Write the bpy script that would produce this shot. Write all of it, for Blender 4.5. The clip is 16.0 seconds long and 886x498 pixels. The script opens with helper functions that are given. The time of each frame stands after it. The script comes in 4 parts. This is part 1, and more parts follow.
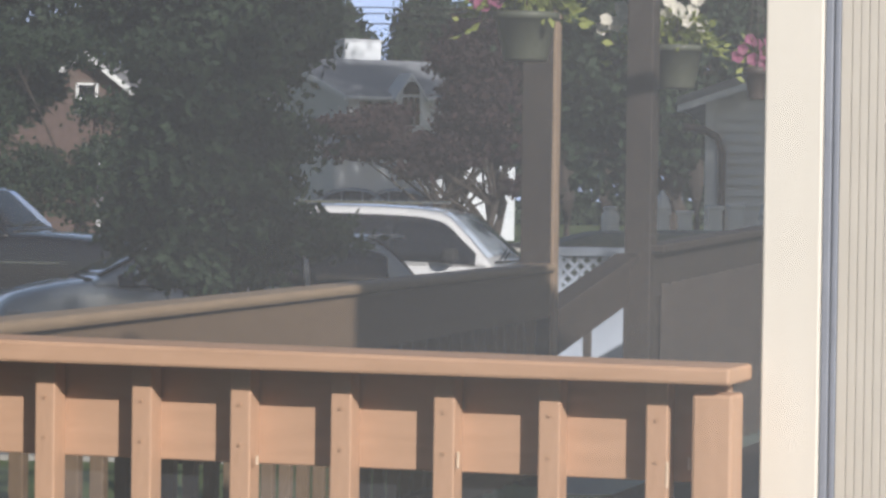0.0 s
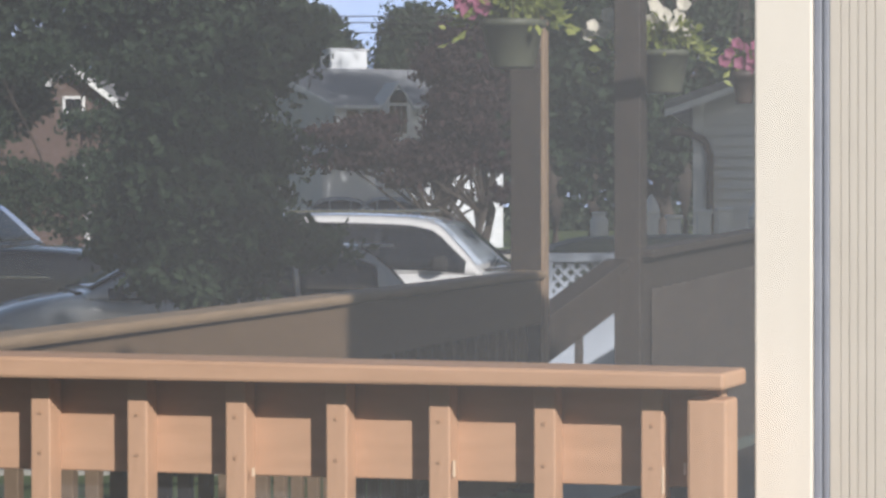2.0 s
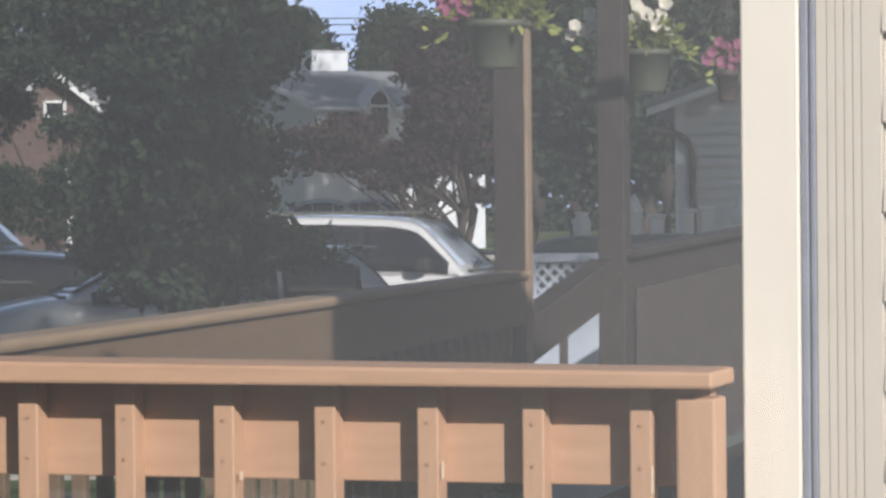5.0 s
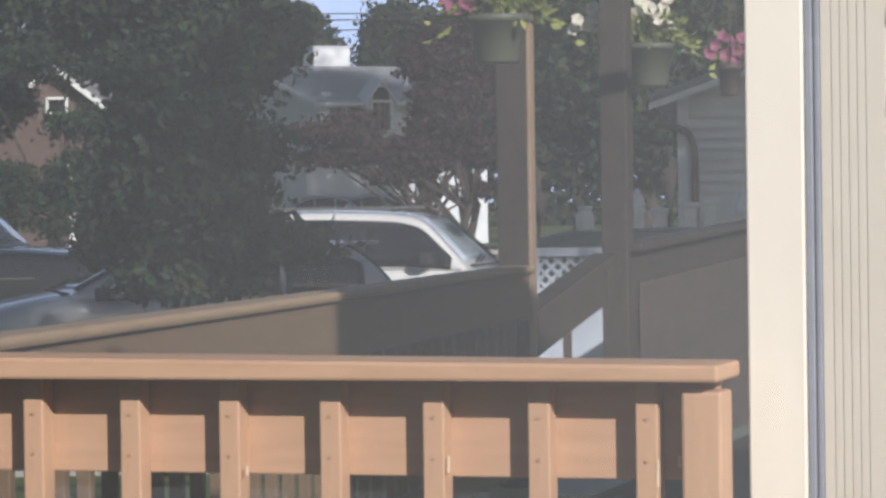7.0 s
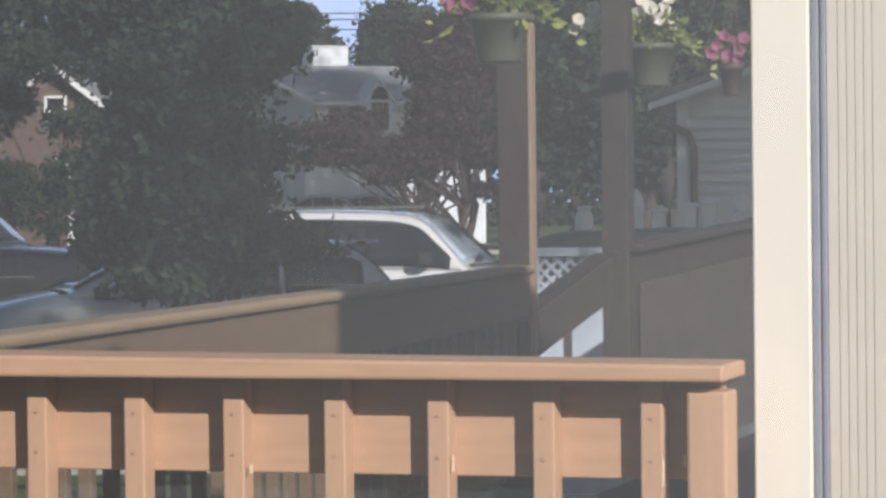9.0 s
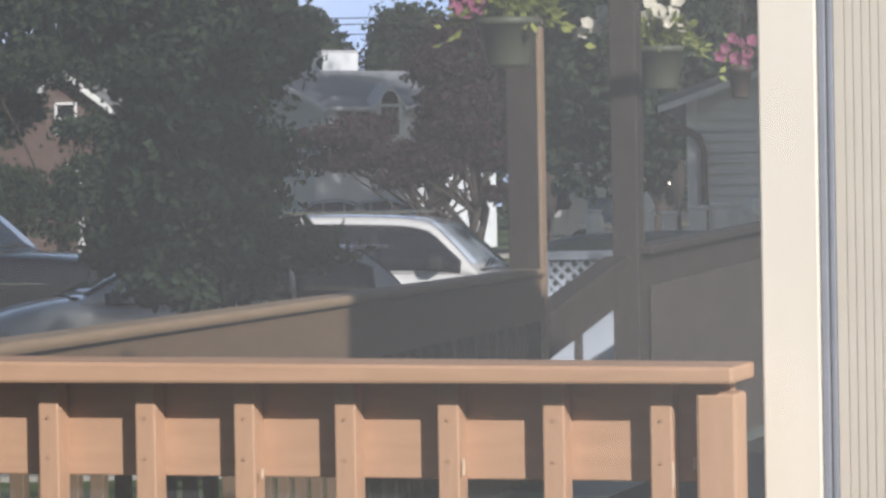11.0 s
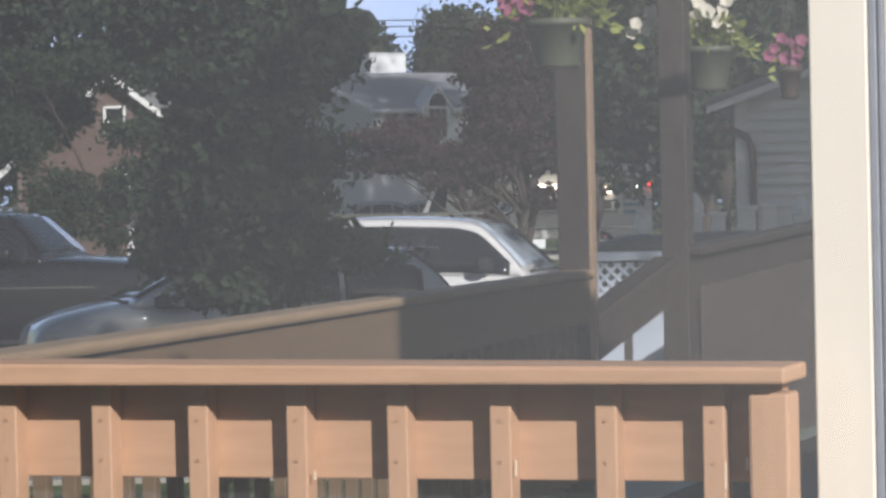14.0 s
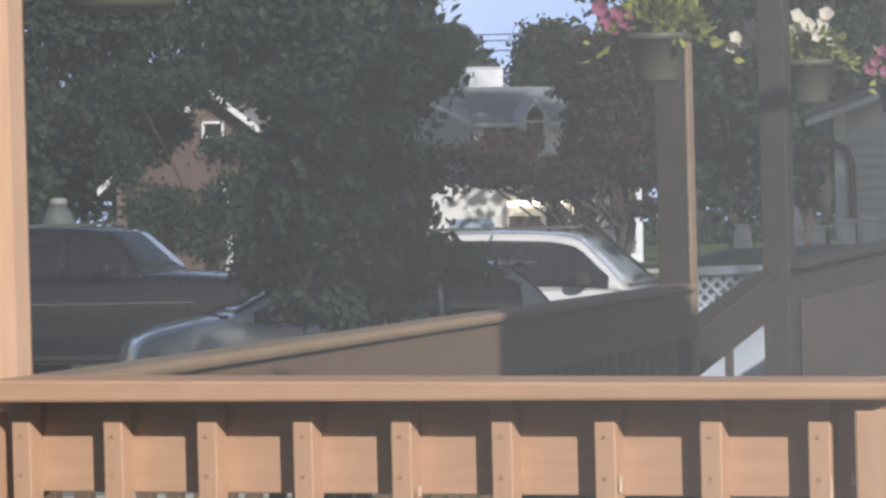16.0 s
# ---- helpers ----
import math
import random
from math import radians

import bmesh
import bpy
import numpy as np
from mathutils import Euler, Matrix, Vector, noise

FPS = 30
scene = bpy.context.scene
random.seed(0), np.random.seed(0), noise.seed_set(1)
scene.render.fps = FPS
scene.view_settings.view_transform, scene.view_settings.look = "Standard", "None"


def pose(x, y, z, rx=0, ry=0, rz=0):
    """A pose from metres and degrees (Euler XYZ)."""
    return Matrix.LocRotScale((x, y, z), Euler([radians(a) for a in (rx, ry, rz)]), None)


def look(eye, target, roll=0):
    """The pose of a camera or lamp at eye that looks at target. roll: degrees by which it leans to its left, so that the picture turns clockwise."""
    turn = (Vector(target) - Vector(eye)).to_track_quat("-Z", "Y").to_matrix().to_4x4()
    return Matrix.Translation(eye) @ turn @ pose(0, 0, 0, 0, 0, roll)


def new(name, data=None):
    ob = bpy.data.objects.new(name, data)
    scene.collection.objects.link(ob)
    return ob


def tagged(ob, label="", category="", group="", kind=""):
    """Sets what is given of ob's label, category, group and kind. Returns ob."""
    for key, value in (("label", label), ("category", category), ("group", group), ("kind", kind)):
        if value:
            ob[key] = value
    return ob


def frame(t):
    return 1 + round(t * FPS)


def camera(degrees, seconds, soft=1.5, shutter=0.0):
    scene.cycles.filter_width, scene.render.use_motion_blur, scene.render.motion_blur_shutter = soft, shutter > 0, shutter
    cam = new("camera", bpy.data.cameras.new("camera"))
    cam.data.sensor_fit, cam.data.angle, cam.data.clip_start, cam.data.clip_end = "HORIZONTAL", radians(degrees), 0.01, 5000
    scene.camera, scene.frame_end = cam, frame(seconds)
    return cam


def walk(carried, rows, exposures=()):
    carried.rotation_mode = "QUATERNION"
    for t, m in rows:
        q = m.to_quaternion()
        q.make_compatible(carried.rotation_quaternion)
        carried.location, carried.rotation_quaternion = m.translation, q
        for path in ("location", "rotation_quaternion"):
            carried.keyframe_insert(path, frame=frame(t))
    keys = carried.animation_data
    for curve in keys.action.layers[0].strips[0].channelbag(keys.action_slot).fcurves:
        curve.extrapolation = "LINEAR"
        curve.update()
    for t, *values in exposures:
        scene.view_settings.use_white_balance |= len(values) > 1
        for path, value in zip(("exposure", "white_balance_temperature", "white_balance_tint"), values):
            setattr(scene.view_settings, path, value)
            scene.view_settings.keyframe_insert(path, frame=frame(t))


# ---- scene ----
cam = camera(16.37, 16.0, soft=2.8)


def eye(x, y, z, yaw, pitch, roll):
    """A camera pose: yaw to the left, pitch upwards, roll by which the picture turns clockwise."""
    return pose(x, y, z) @ pose(0, 0, 0, 0, 0, yaw) @ pose(0, 0, 0, 90 + pitch, 0, 0) @ pose(0, 0, 0, 0, 0, roll)


PATH = [
    (0, eye(0.0075, 0.0098, 1.9955, 0.362, -1.196, 0.779)),
    (0.5, eye(0.0082, -0.0001, 1.9972, 0.289, -1.197, 0.516)),
    (1, eye(0.0088, -0.0012, 1.9990, 0.255, -1.172, 0.265)),
    (1.5, eye(0.0053, 0.0008, 1.9988, 0.207, -1.098, 0.051)),
    (2, eye(0.0014, -0.0006, 1.9985, 0.157, -1.053, -0.139)),
    (2.5, eye(0.0004, 0.0042, 1.9982, 0.077, -1.038, -0.229)),
    (3, eye(0.0000, 0.0000, 2.0000, 0.000, -1.020, -0.280)),
    (3.5, eye(-0.0037, 0.0059, 1.9983, -0.070, -1.012, -0.313)),
    (4, eye(-0.0052, 0.0062, 1.9982, -0.126, -1.009, -0.421)),
    (6.5, eye(-0.0091, 0.0112, 1.9977, -0.141, -1.108, -0.789)),
    (7, eye(-0.0104, 0.0091, 1.9971, -0.126, -1.124, -0.839)),
    (7.5, eye(-0.0127, 0.0110, 1.9964, -0.119, -1.122, -0.794)),
    (8, eye(-0.0182, 0.0147, 1.9959, -0.134, -1.128, -0.699)),
    (8.5, eye(-0.0229, 0.0184, 1.9950, -0.172, -1.132, -0.654)),
    (11, eye(-0.0199, 0.0024, 1.9952, 0.034, -1.046, -1.029)),
    (11.5, eye(-0.0183, -0.0012, 1.9963, 0.151, -1.030, -1.151)),
    (12, eye(-0.0198, -0.0020, 1.9957, 0.273, -1.022, -1.225)),
    (12.5, eye(-0.0198, -0.0038, 1.9968, 0.401, -1.023, -1.316)),
    (13, eye(-0.0217, -0.0030, 1.9968, 0.550, -1.020, -1.291)),
    (13.5, eye(-0.0228, 0.0028, 1.9957, 0.724, -1.016, -1.325)),
    (14, eye(-0.0251, -0.0008, 1.9944, 0.932, -0.994, -1.298)),
    (14.5, eye(-0.0288, -0.0002, 1.9950, 1.253, -0.959, -1.300)),
    (15, eye(-0.0334, -0.0029, 1.9958, 1.658, -0.879, -1.274)),
    (15.5, eye(-0.0392, -0.0085, 1.9970, 2.191, -0.786, -1.350)),
    (16, eye(-0.0360, -0.0070, 1.9983, 2.738, -0.689, -1.493)),
]
walk(cam, PATH)

# ---- light ----
SUN_EL, SUN_X, SUN_Y = 23.0, 0.445, -0.8955
world = bpy.data.worlds.new("world")
scene.world = world
world.use_nodes = True
wn = world.node_tree
sky = wn.nodes.new("ShaderNodeTexSky")
sky.sky_type, sky.sun_disc = "NISHITA", False
sky.sun_elevation, sky.sun_rotation = radians(SUN_EL), math.atan2(SUN_X, SUN_Y)
wn.links.new(sky.outputs[0], wn.nodes["Background"].inputs[0])
wn.nodes["Background"].inputs[1].default_value = 0.072
sun_data = bpy.data.lights.new("sun", "SUN")
sun_data.energy, sun_data.angle, sun_data.color = 5.0, radians(0.6), (1.0, 0.95, 0.90)
sun = new("sun", sun_data)
c = math.cos(radians(SUN_EL))
sun.matrix_world = look((SUN_X * c * 30, SUN_Y * c * 30, math.sin(radians(SUN_EL)) * 30 + 2), (0, 0, 2))
scene.view_settings.exposure = -0.10


# ---- materials ----
def ramp(nt, fac, stops):
    n = nt.nodes.new("ShaderNodeValToRGB")
    el = n.color_ramp.elements
    while len(el) < len(stops):
        el.new(0.5)
    for e, (p, col) in zip(el, stops):
        e.position, e.color = p, (*col, 1)
    nt.links.new(fac, n.inputs[0])
    return n.outputs[0]


def mat(name, c1, c2, scale=6.0, rough=0.6, metal=0.0, stretch=(1, 1, 1), bump=0.15, fine=60.0, coat=0.0, rnd=0.0, trans=0.0):
    """A surface with variation at two scales between the colours c1 and c2, and fine relief."""
    m = bpy.data.materials.new(name)
    m.use_nodes = True
    nt = m.node_tree
    b = nt.nodes["Principled BSDF"]
    tc = nt.nodes.new("ShaderNodeTexCoord")
    mp = nt.nodes.new("ShaderNodeMapping")
    mp.inputs["Scale"].default_value = stretch
    nt.links.new(tc.outputs["Object"], mp.inputs[0])
    n1 = nt.nodes.new("ShaderNodeTexNoise")
    n1.inputs["Scale"].default_value, n1.inputs["Detail"].default_value = scale, 5
    n2 = nt.nodes.new("ShaderNodeTexNoise")
    n2.inputs["Scale"].default_value, n2.inputs["Detail"].default_value = fine, 3
    for n in (n1, n2):
        nt.links.new(mp.outputs[0], n.inputs["Vector"])
    mx = nt.nodes.new("ShaderNodeMath")
    mx.operation = "MULTIPLY_ADD"
    nt.links.new(n2.outputs[0], mx.inputs[0])
    mx.inputs[1].default_value = 0.4
    mx2 = nt.nodes.new("ShaderNodeMath")
    mx2.operation = "MULTIPLY_ADD"
    nt.links.new(n1.outputs[0], mx2.inputs[0])
    mx2.inputs[1].default_value = 0.9
    mx2.inputs[2].default_value = -0.15
    nt.links.new(mx2.outputs[0], mx.inputs[2])
    fac = mx.outputs[0]
    if rnd:
        geo = nt.nodes.new("ShaderNodeNewGeometry")
        ad = nt.nodes.new("ShaderNodeMath")
        ad.operation = "MULTIPLY_ADD"
        nt.links.new(geo.outputs["Random Per Island"], ad.inputs[0])
        ad.inputs[1].default_value = rnd
        sb = nt.nodes.new("ShaderNodeMath")
        sb.operation = "SUBTRACT"
        nt.links.new(fac, sb.inputs[0])
        sb.inputs[1].default_value = rnd / 2
        nt.links.new(sb.outputs[0], ad.inputs[2])
        fac = ad.outputs[0]
    col = ramp(nt, fac, [(0.25, c1), (0.75, c2)])
    nt.links.new(col, b.inputs["Base Color"])
    b.inputs["Roughness"].default_value, b.inputs["Metallic"].default_value = rough, metal
    b.inputs["Coat Weight"].default_value = coat
    b.inputs["Coat Roughness"].default_value = 0.05
    if trans:
        tl = nt.nodes.new("ShaderNodeBsdfTranslucent")
        nt.links.new(col, tl.inputs[0])
        ms = nt.nodes.new("ShaderNodeMixShader")
        ms.inputs[0].default_value = trans
        nt.links.new(b.outputs[0], ms.inputs[1])
        nt.links.new(tl.outputs[0], ms.inputs[2])
        nt.links.new(ms.outputs[0], nt.nodes["Material Output"].inputs[0])
    if bump:
        bp = nt.nodes.new("ShaderNodeBump")
        bp.inputs["Strength"].default_value, bp.inputs["Distance"].default_value = bump, 0.01
        nt.links.new(fac, bp.inputs["Height"])
        nt.links.new(bp.outputs[0], b.inputs["Normal"])
    return m


def glow(name, colour, strength):
    m = bpy.data.materials.new(name)
    m.use_nodes = True
    b = m.node_tree.nodes["Principled BSDF"]
    b.inputs["Base Color"].default_value = (*colour, 1)
    b.inputs["Emission Color"].default_value = (*colour, 1)
    b.inputs["Emission Strength"].default_value = strength
    return m


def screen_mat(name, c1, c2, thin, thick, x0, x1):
    """Fine mesh: the gaps let light through, the rest scatters it to stand in for haze; the haze thickens from x0 to
    x1.
    """
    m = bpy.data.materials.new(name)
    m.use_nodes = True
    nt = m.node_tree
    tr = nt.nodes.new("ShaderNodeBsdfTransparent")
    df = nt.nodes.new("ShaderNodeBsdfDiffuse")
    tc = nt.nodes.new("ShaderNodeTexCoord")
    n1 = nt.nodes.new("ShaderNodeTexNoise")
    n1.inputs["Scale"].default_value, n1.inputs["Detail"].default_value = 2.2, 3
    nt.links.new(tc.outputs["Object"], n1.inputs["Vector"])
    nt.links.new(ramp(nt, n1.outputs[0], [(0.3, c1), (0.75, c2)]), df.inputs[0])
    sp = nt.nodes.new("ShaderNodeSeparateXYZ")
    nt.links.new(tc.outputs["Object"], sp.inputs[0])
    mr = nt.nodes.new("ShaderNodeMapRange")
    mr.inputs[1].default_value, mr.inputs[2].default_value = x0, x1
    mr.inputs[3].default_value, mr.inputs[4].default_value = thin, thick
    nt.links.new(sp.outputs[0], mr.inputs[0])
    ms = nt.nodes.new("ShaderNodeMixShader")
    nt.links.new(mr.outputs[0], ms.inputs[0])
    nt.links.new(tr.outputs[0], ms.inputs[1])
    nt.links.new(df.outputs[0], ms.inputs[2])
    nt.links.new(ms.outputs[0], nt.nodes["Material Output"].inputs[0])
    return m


WOOD = mat("stained_wood", (0.44, 0.268, 0.168), (0.54, 0.335, 0.218), 5, 0.6, stretch=(1.2, 8, 8), bump=0.08)
WOOD_V = mat("stained_wood_upright", (0.45, 0.273, 0.172), (0.55, 0.342, 0.224), 5, 0.6, stretch=(8, 8, 1.2), bump=0.08)
# dark base colour also holds the shade on the porch posts and rear rails
WOOD_DARK = mat("dark_wood", (0.024, 0.019, 0.016), (0.055, 0.042, 0.034), 5, 0.7, stretch=(3, 3, 1.5))
CREAM = mat("cream_vinyl", (0.745, 0.695, 0.615), (0.81, 0.765, 0.69), 4, 0.45, stretch=(4, 4, 0.6), bump=0.05)
CREAM2 = mat("cream_siding", (0.56, 0.515, 0.45), (0.64, 0.595, 0.53), 4, 0.5, bump=0.05)
GASKET = mat("grey_gasket", (0.20, 0.22, 0.27), (0.26, 0.28, 0.34), 8, 0.5)
BLACK = mat("black_rubber", (0.012, 0.012, 0.013), (0.03, 0.03, 0.03), 8, 0.8)
# side railing's shade is put into these browns, less of it on the cap
WOOD_SIDE = mat("shaded_brown_wood", (0.150, 0.100, 0.062), (0.21, 0.145, 0.092), 5, 0.65, stretch=(1.2, 8, 8), bump=0.08)
CAP_SIDE = mat("paler_brown_wood", (0.29, 0.205, 0.13), (0.39, 0.285, 0.185), 5, 0.65, stretch=(1.2, 8, 8), bump=0.08)
SHINGLE_PALE = mat("pale_grey_shingle", (0.24, 0.255, 0.285), (0.34, 0.355, 0.385), 3, 0.9, fine=20)
# pale wood for the post's sunlit side, the light put into the colour
LIT_SIDE = mat("lit_side_wood", (0.26, 0.18, 0.12), (0.36, 0.26, 0.18), 5, 0.7, stretch=(6, 6, 1.2))
PALE_SIDING = mat("pale_siding", (0.62, 0.66, 0.72), (0.74, 0.77, 0.82), 2, 0.7, bump=0.05)
# white vinyl turned blue-grey: its shade is in the colour
LATTICE = mat("shaded_white_vinyl", (0.36, 0.41, 0.50), (0.44, 0.49, 0.58), 3, 0.6, bump=0.03)
WHITE = mat("white_vinyl", (0.66, 0.68, 0.70), (0.78, 0.79, 0.80), 3, 0.5, bump=0.03)
SIDING = mat("white_siding", (0.55, 0.56, 0.57), (0.70, 0.71, 0.72), 2, 0.6, bump=0.05)
BROWN = mat("brown_metal", (0.05, 0.035, 0.03), (0.08, 0.06, 0.05), 8, 0.5)
POT = mat("green_plastic", (0.075, 0.085, 0.06), (0.115, 0.125, 0.09), 6, 0.5, bump=0.05)
SHINGLE = mat("grey_shingle", (0.16, 0.165, 0.17), (0.30, 0.30, 0.31), 3, 0.9, fine=20)
BRICK = mat("brick", (0.10, 0.068, 0.060), (0.165, 0.112, 0.100), 4, 0.85, fine=20)
MORTAR = mat("mortar", (0.13, 0.10, 0.09), (0.18, 0.145, 0.13), 4, 0.9)
ASPHALT = mat("asphalt", (0.045, 0.045, 0.047), (0.07, 0.07, 0.07), 0.6, 0.9, fine=40)
CONCRETE = mat("concrete", (0.24, 0.235, 0.225), (0.36, 0.35, 0.33), 0.8, 0.9, fine=30)
GRASS = mat("grass", (0.05, 0.085, 0.025), (0.12, 0.16, 0.05), 0.7, 0.9, fine=12)
BARK = mat("bark", (0.035, 0.028, 0.024), (0.075, 0.06, 0.05), 5, 0.9, stretch=(3, 3, 0.6), bump=0.6)
LEAF = mat("leaf_green", (0.016, 0.034, 0.018), (0.036, 0.066, 0.032), 2, 0.75, rnd=0.4, bump=0, trans=0.3)
LEAF_FAR = mat("leaf_far", (0.019, 0.036, 0.022), (0.046, 0.070, 0.042), 0.8, 0.75, rnd=0.4, bump=0, trans=0.25)
LEAF_RED = mat("leaf_maroon", (0.026, 0.015, 0.018), (0.055, 0.028, 0.031), 2, 0.7, rnd=0.4, bump=0, trans=0.25)
LEAF_POT = mat("leaf_yellow_green", (0.14, 0.19, 0.035), (0.38, 0.42, 0.11), 6, 0.5, rnd=0.6, bump=0, trans=0.3)
PETAL_W = mat("white_petal", (0.68, 0.64, 0.55), (0.82, 0.80, 0.72), 10, 0.6, bump=0, trans=0.2)
PETAL_P = mat("pink_petal", (0.24, 0.07, 0.14), (0.36, 0.12, 0.21), 10, 0.6, bump=0, trans=0.2, rnd=0.5)
GLASS = mat("dark_glass", (0.012, 0.014, 0.018), (0.02, 0.022, 0.028), 3, 0.04, bump=0)
# pale base colour stands in for sky reflected in the glass
GLASS_WS = mat("sky_reflection_glass", (0.50, 0.58, 0.70), (0.60, 0.68, 0.80), 1, 0.05, bump=0, coat=1.0)
CAR_W = mat("white_car_paint", (0.70, 0.70, 0.71), (0.76, 0.76, 0.77), 1, 0.25, bump=0, coat=1.0)
CAR_G = mat("grey_car_paint", (0.30, 0.335, 0.38), (0.35, 0.385, 0.43), 1, 0.4, 0.0, bump=0, coat=1.0)
CAR_B = mat("black_car_paint", (0.008, 0.008, 0.010), (0.013, 0.013, 0.016), 1, 0.3, bump=0, coat=1.0)
CHROME = mat("chrome", (0.6, 0.6, 0.62), (0.7, 0.7, 0.72), 3, 0.15, 1.0, bump=0)
LAMP = mat("lamp_lens", (0.30, 0.31, 0.33), (0.42, 0.43, 0.45), 6, 0.2, bump=0, coat=1.0)
RED_P = mat("red_paint", (0.30, 0.02, 0.025), (0.40, 0.04, 0.04), 2, 0.35, bump=0)
RED_GLOW = glow("red_lamp", (1.0, 0.06, 0.05), 6.0)
TUBE = glow("fluorescent_tube", (1.0, 0.93, 0.78), 14.0)
LIT = glow("lit_interior", (0.62, 0.56, 0.46), 0.45)
BLUEPANEL = mat("blue_print", (0.12, 0.2, 0.34), (0.3, 0.4, 0.5), 3, 0.5, bump=0)
TARP = mat("green_tarp", (0.07, 0.09, 0.085), (0.12, 0.145, 0.135), 3, 0.7)


# ---- mesh tools ----
def box(bm, x0, x1, y0, y1, z0, z1, bevel=0.0, m=None):
    r = bmesh.ops.create_cube(bm, size=1.0)
    vs = r["verts"]
    for v in vs:
        v.co = Vector(((x0 + x1) / 2 + v.co.x * (x1 - x0), (y0 + y1) / 2 + v.co.y * (y1 - y0), (z0 + z1) / 2 + v.co.z * (z1 - z0)))
    if bevel:
        es = list({e for v in vs for e in v.link_edges})
        out = bmesh.ops.bevel(bm, geom=es, offset=bevel, segments=2, affect="EDGES", profile=0.5)
        vs = list({v for f in out["faces"] for v in f.verts} | {v for v in vs if v.is_valid})
    if m is not None:
        bmesh.ops.transform(bm, matrix=m, verts=[v for v in vs if v.is_valid])
    return bm


def boxm(*a, **k):
    return box(bmesh.new(), *a, **k)


def lathe(bm, profile, n=20, m=None, cap=True):
    """A body of revolution about z from (radius, height) pairs."""
    rings = []
    for r, z in profile:
        rings.append([bm.verts.new((r * math.cos(2 * math.pi * i / n), r * math.sin(2 * math.pi * i / n), z)) for i in range(n)])
    for a, b in zip(rings, rings[1:]):
        for i in range(n):
            f = bm.faces.new((a[i], a[(i + 1) % n], b[(i + 1) % n], b[i]))
            f.smooth = True
    if cap:
        bm.faces.new(rings[0][::-1])
        bm.faces.new(rings[-1])
    if m is not None:
        bmesh.ops.transform(bm, matrix=m, verts=[v for r in rings for v in r])
    return bm


def tube(bm, pts, radius, n=8):
    """A round bar along the points; radius may be one number or one for each point."""
    pts = [Vector(p) for p in pts]
    rad = radius if isinstance(radius, (list, tuple)) else [radius] * len(pts)
    rings = []
    for i, p in enumerate(pts):
        d = (pts[min(i + 1, len(pts) - 1)] - pts[max(i - 1, 0)]).normalized()
        q = d.to_track_quat("Z", "Y")
        rings.append([bm.verts.new(p + q @ Vector((rad[i] * math.cos(2 * math.pi * k / n), rad[i] * math.sin(2 * math.pi * k / n), 0))) for k in range(n)])
    for a, b in zip(rings, rings[1:]):
        for i in range(n):
            f = bm.faces.new((a[i], a[(i + 1) % n], b[(i + 1) % n], b[i]))
            f.smooth = True
    bm.faces.new(rings[0][::-1])
    bm.faces.new(rings[-1])
    return bm


def prism(bm, outline, y0, y1, bevel=0.0):
    """A slab with the outline (x, z), from y0 to y1."""
    a = [bm.verts.new((x, y0, z)) for x, z in outline]
    b = [bm.verts.new((x, y1, z)) for x, z in outline]
    n = len(a)
    fs = [bm.faces.new(a), bm.faces.new(b[::-1])]
    for i in range(n):
        fs.append(bm.faces.new((a[(i + 1) % n], a[i], b[i], b[(i + 1) % n])))
    bmesh.ops.recalc_face_normals(bm, faces=fs)
    if bevel:
        es = [e for e in {e for f in fs for e in f.edges}]
        bmesh.ops.bevel(bm, geom=es, offset=bevel, segments=2, affect="EDGES", profile=0.5)
    return bm


def loft(sections, bm):
    """Rings of equal count joined into a closed skin."""
    rings = [[bm.verts.new(p) for p in s] for s in sections]
    n = len(rings[0])
    for a, b in zip(rings, rings[1:]):
        for i in range(n):
            f = bm.faces.new((a[i], a[(i + 1) % n], b[(i + 1) % n], b[i]))
            f.smooth = True
    bm.faces.new(rings[0][::-1])
    bm.faces.new(rings[-1])
    bmesh.ops.recalc_face_normals(bm, faces=bm.faces)
    return bm


def mesh(name, bm, material):
    me = bpy.data.meshes.new(name)
    bm.to_mesh(me)
    bm.free()
    me.materials.append(material)
    return me


def part(name, bm, material, parent, label=""):
    ob = new(name, bm if isinstance(bm, bpy.types.Mesh) else mesh(name, bm, material))
    ob.parent = parent
    return tagged(ob, label)


def thing(name, m, label, category, group="", kind=""):
    ob = new(name)
    ob.matrix_world = m
    return tagged(ob, label, category, group, kind)


def solid(name, bm, material, label="", category="", kind="", group="", m=None):
    ob = new(name, mesh(name, bm, material))
    if m is not None:
        ob.matrix_world = m
    return tagged(ob, label, category, group, kind)


def leaf_mesh(name, centres, sizes, seed, flat=0.5):
    """Many small folded leaves at the centres, each an island of two triangles pairs."""
    rng = np.random.default_rng(seed)
    n = len(centres)
    u = rng.normal(size=(n, 3))
    u /= np.linalg.norm(u, axis=1)[:, None]
    w = rng.normal(size=(n, 3))
    w[:, 2] *= flat
    v = np.cross(u, w)
    v /= np.linalg.norm(v, axis=1)[:, None] + 1e-9
    nn = np.cross(u, v)
    s = np.asarray(sizes)[:, None]
    c = np.asarray(centres)
    tip, root = c + u * s * 0.62, c - u * s * 0.5
    l, r = c + v * s * 0.33 + nn * s * 0.10, c - v * s * 0.33 + nn * s * 0.10
    verts = np.stack([root, l, tip, r], 1).reshape(-1, 3)
    i = np.arange(n)[:, None] * 4
    faces = np.concatenate([i + [0, 1, 2], i + [0, 2, 3]], 1).reshape(-1, 3)
    me = bpy.data.meshes.new(name)
    me.from_pydata(verts.tolist(), [], faces.tolist())
    return me


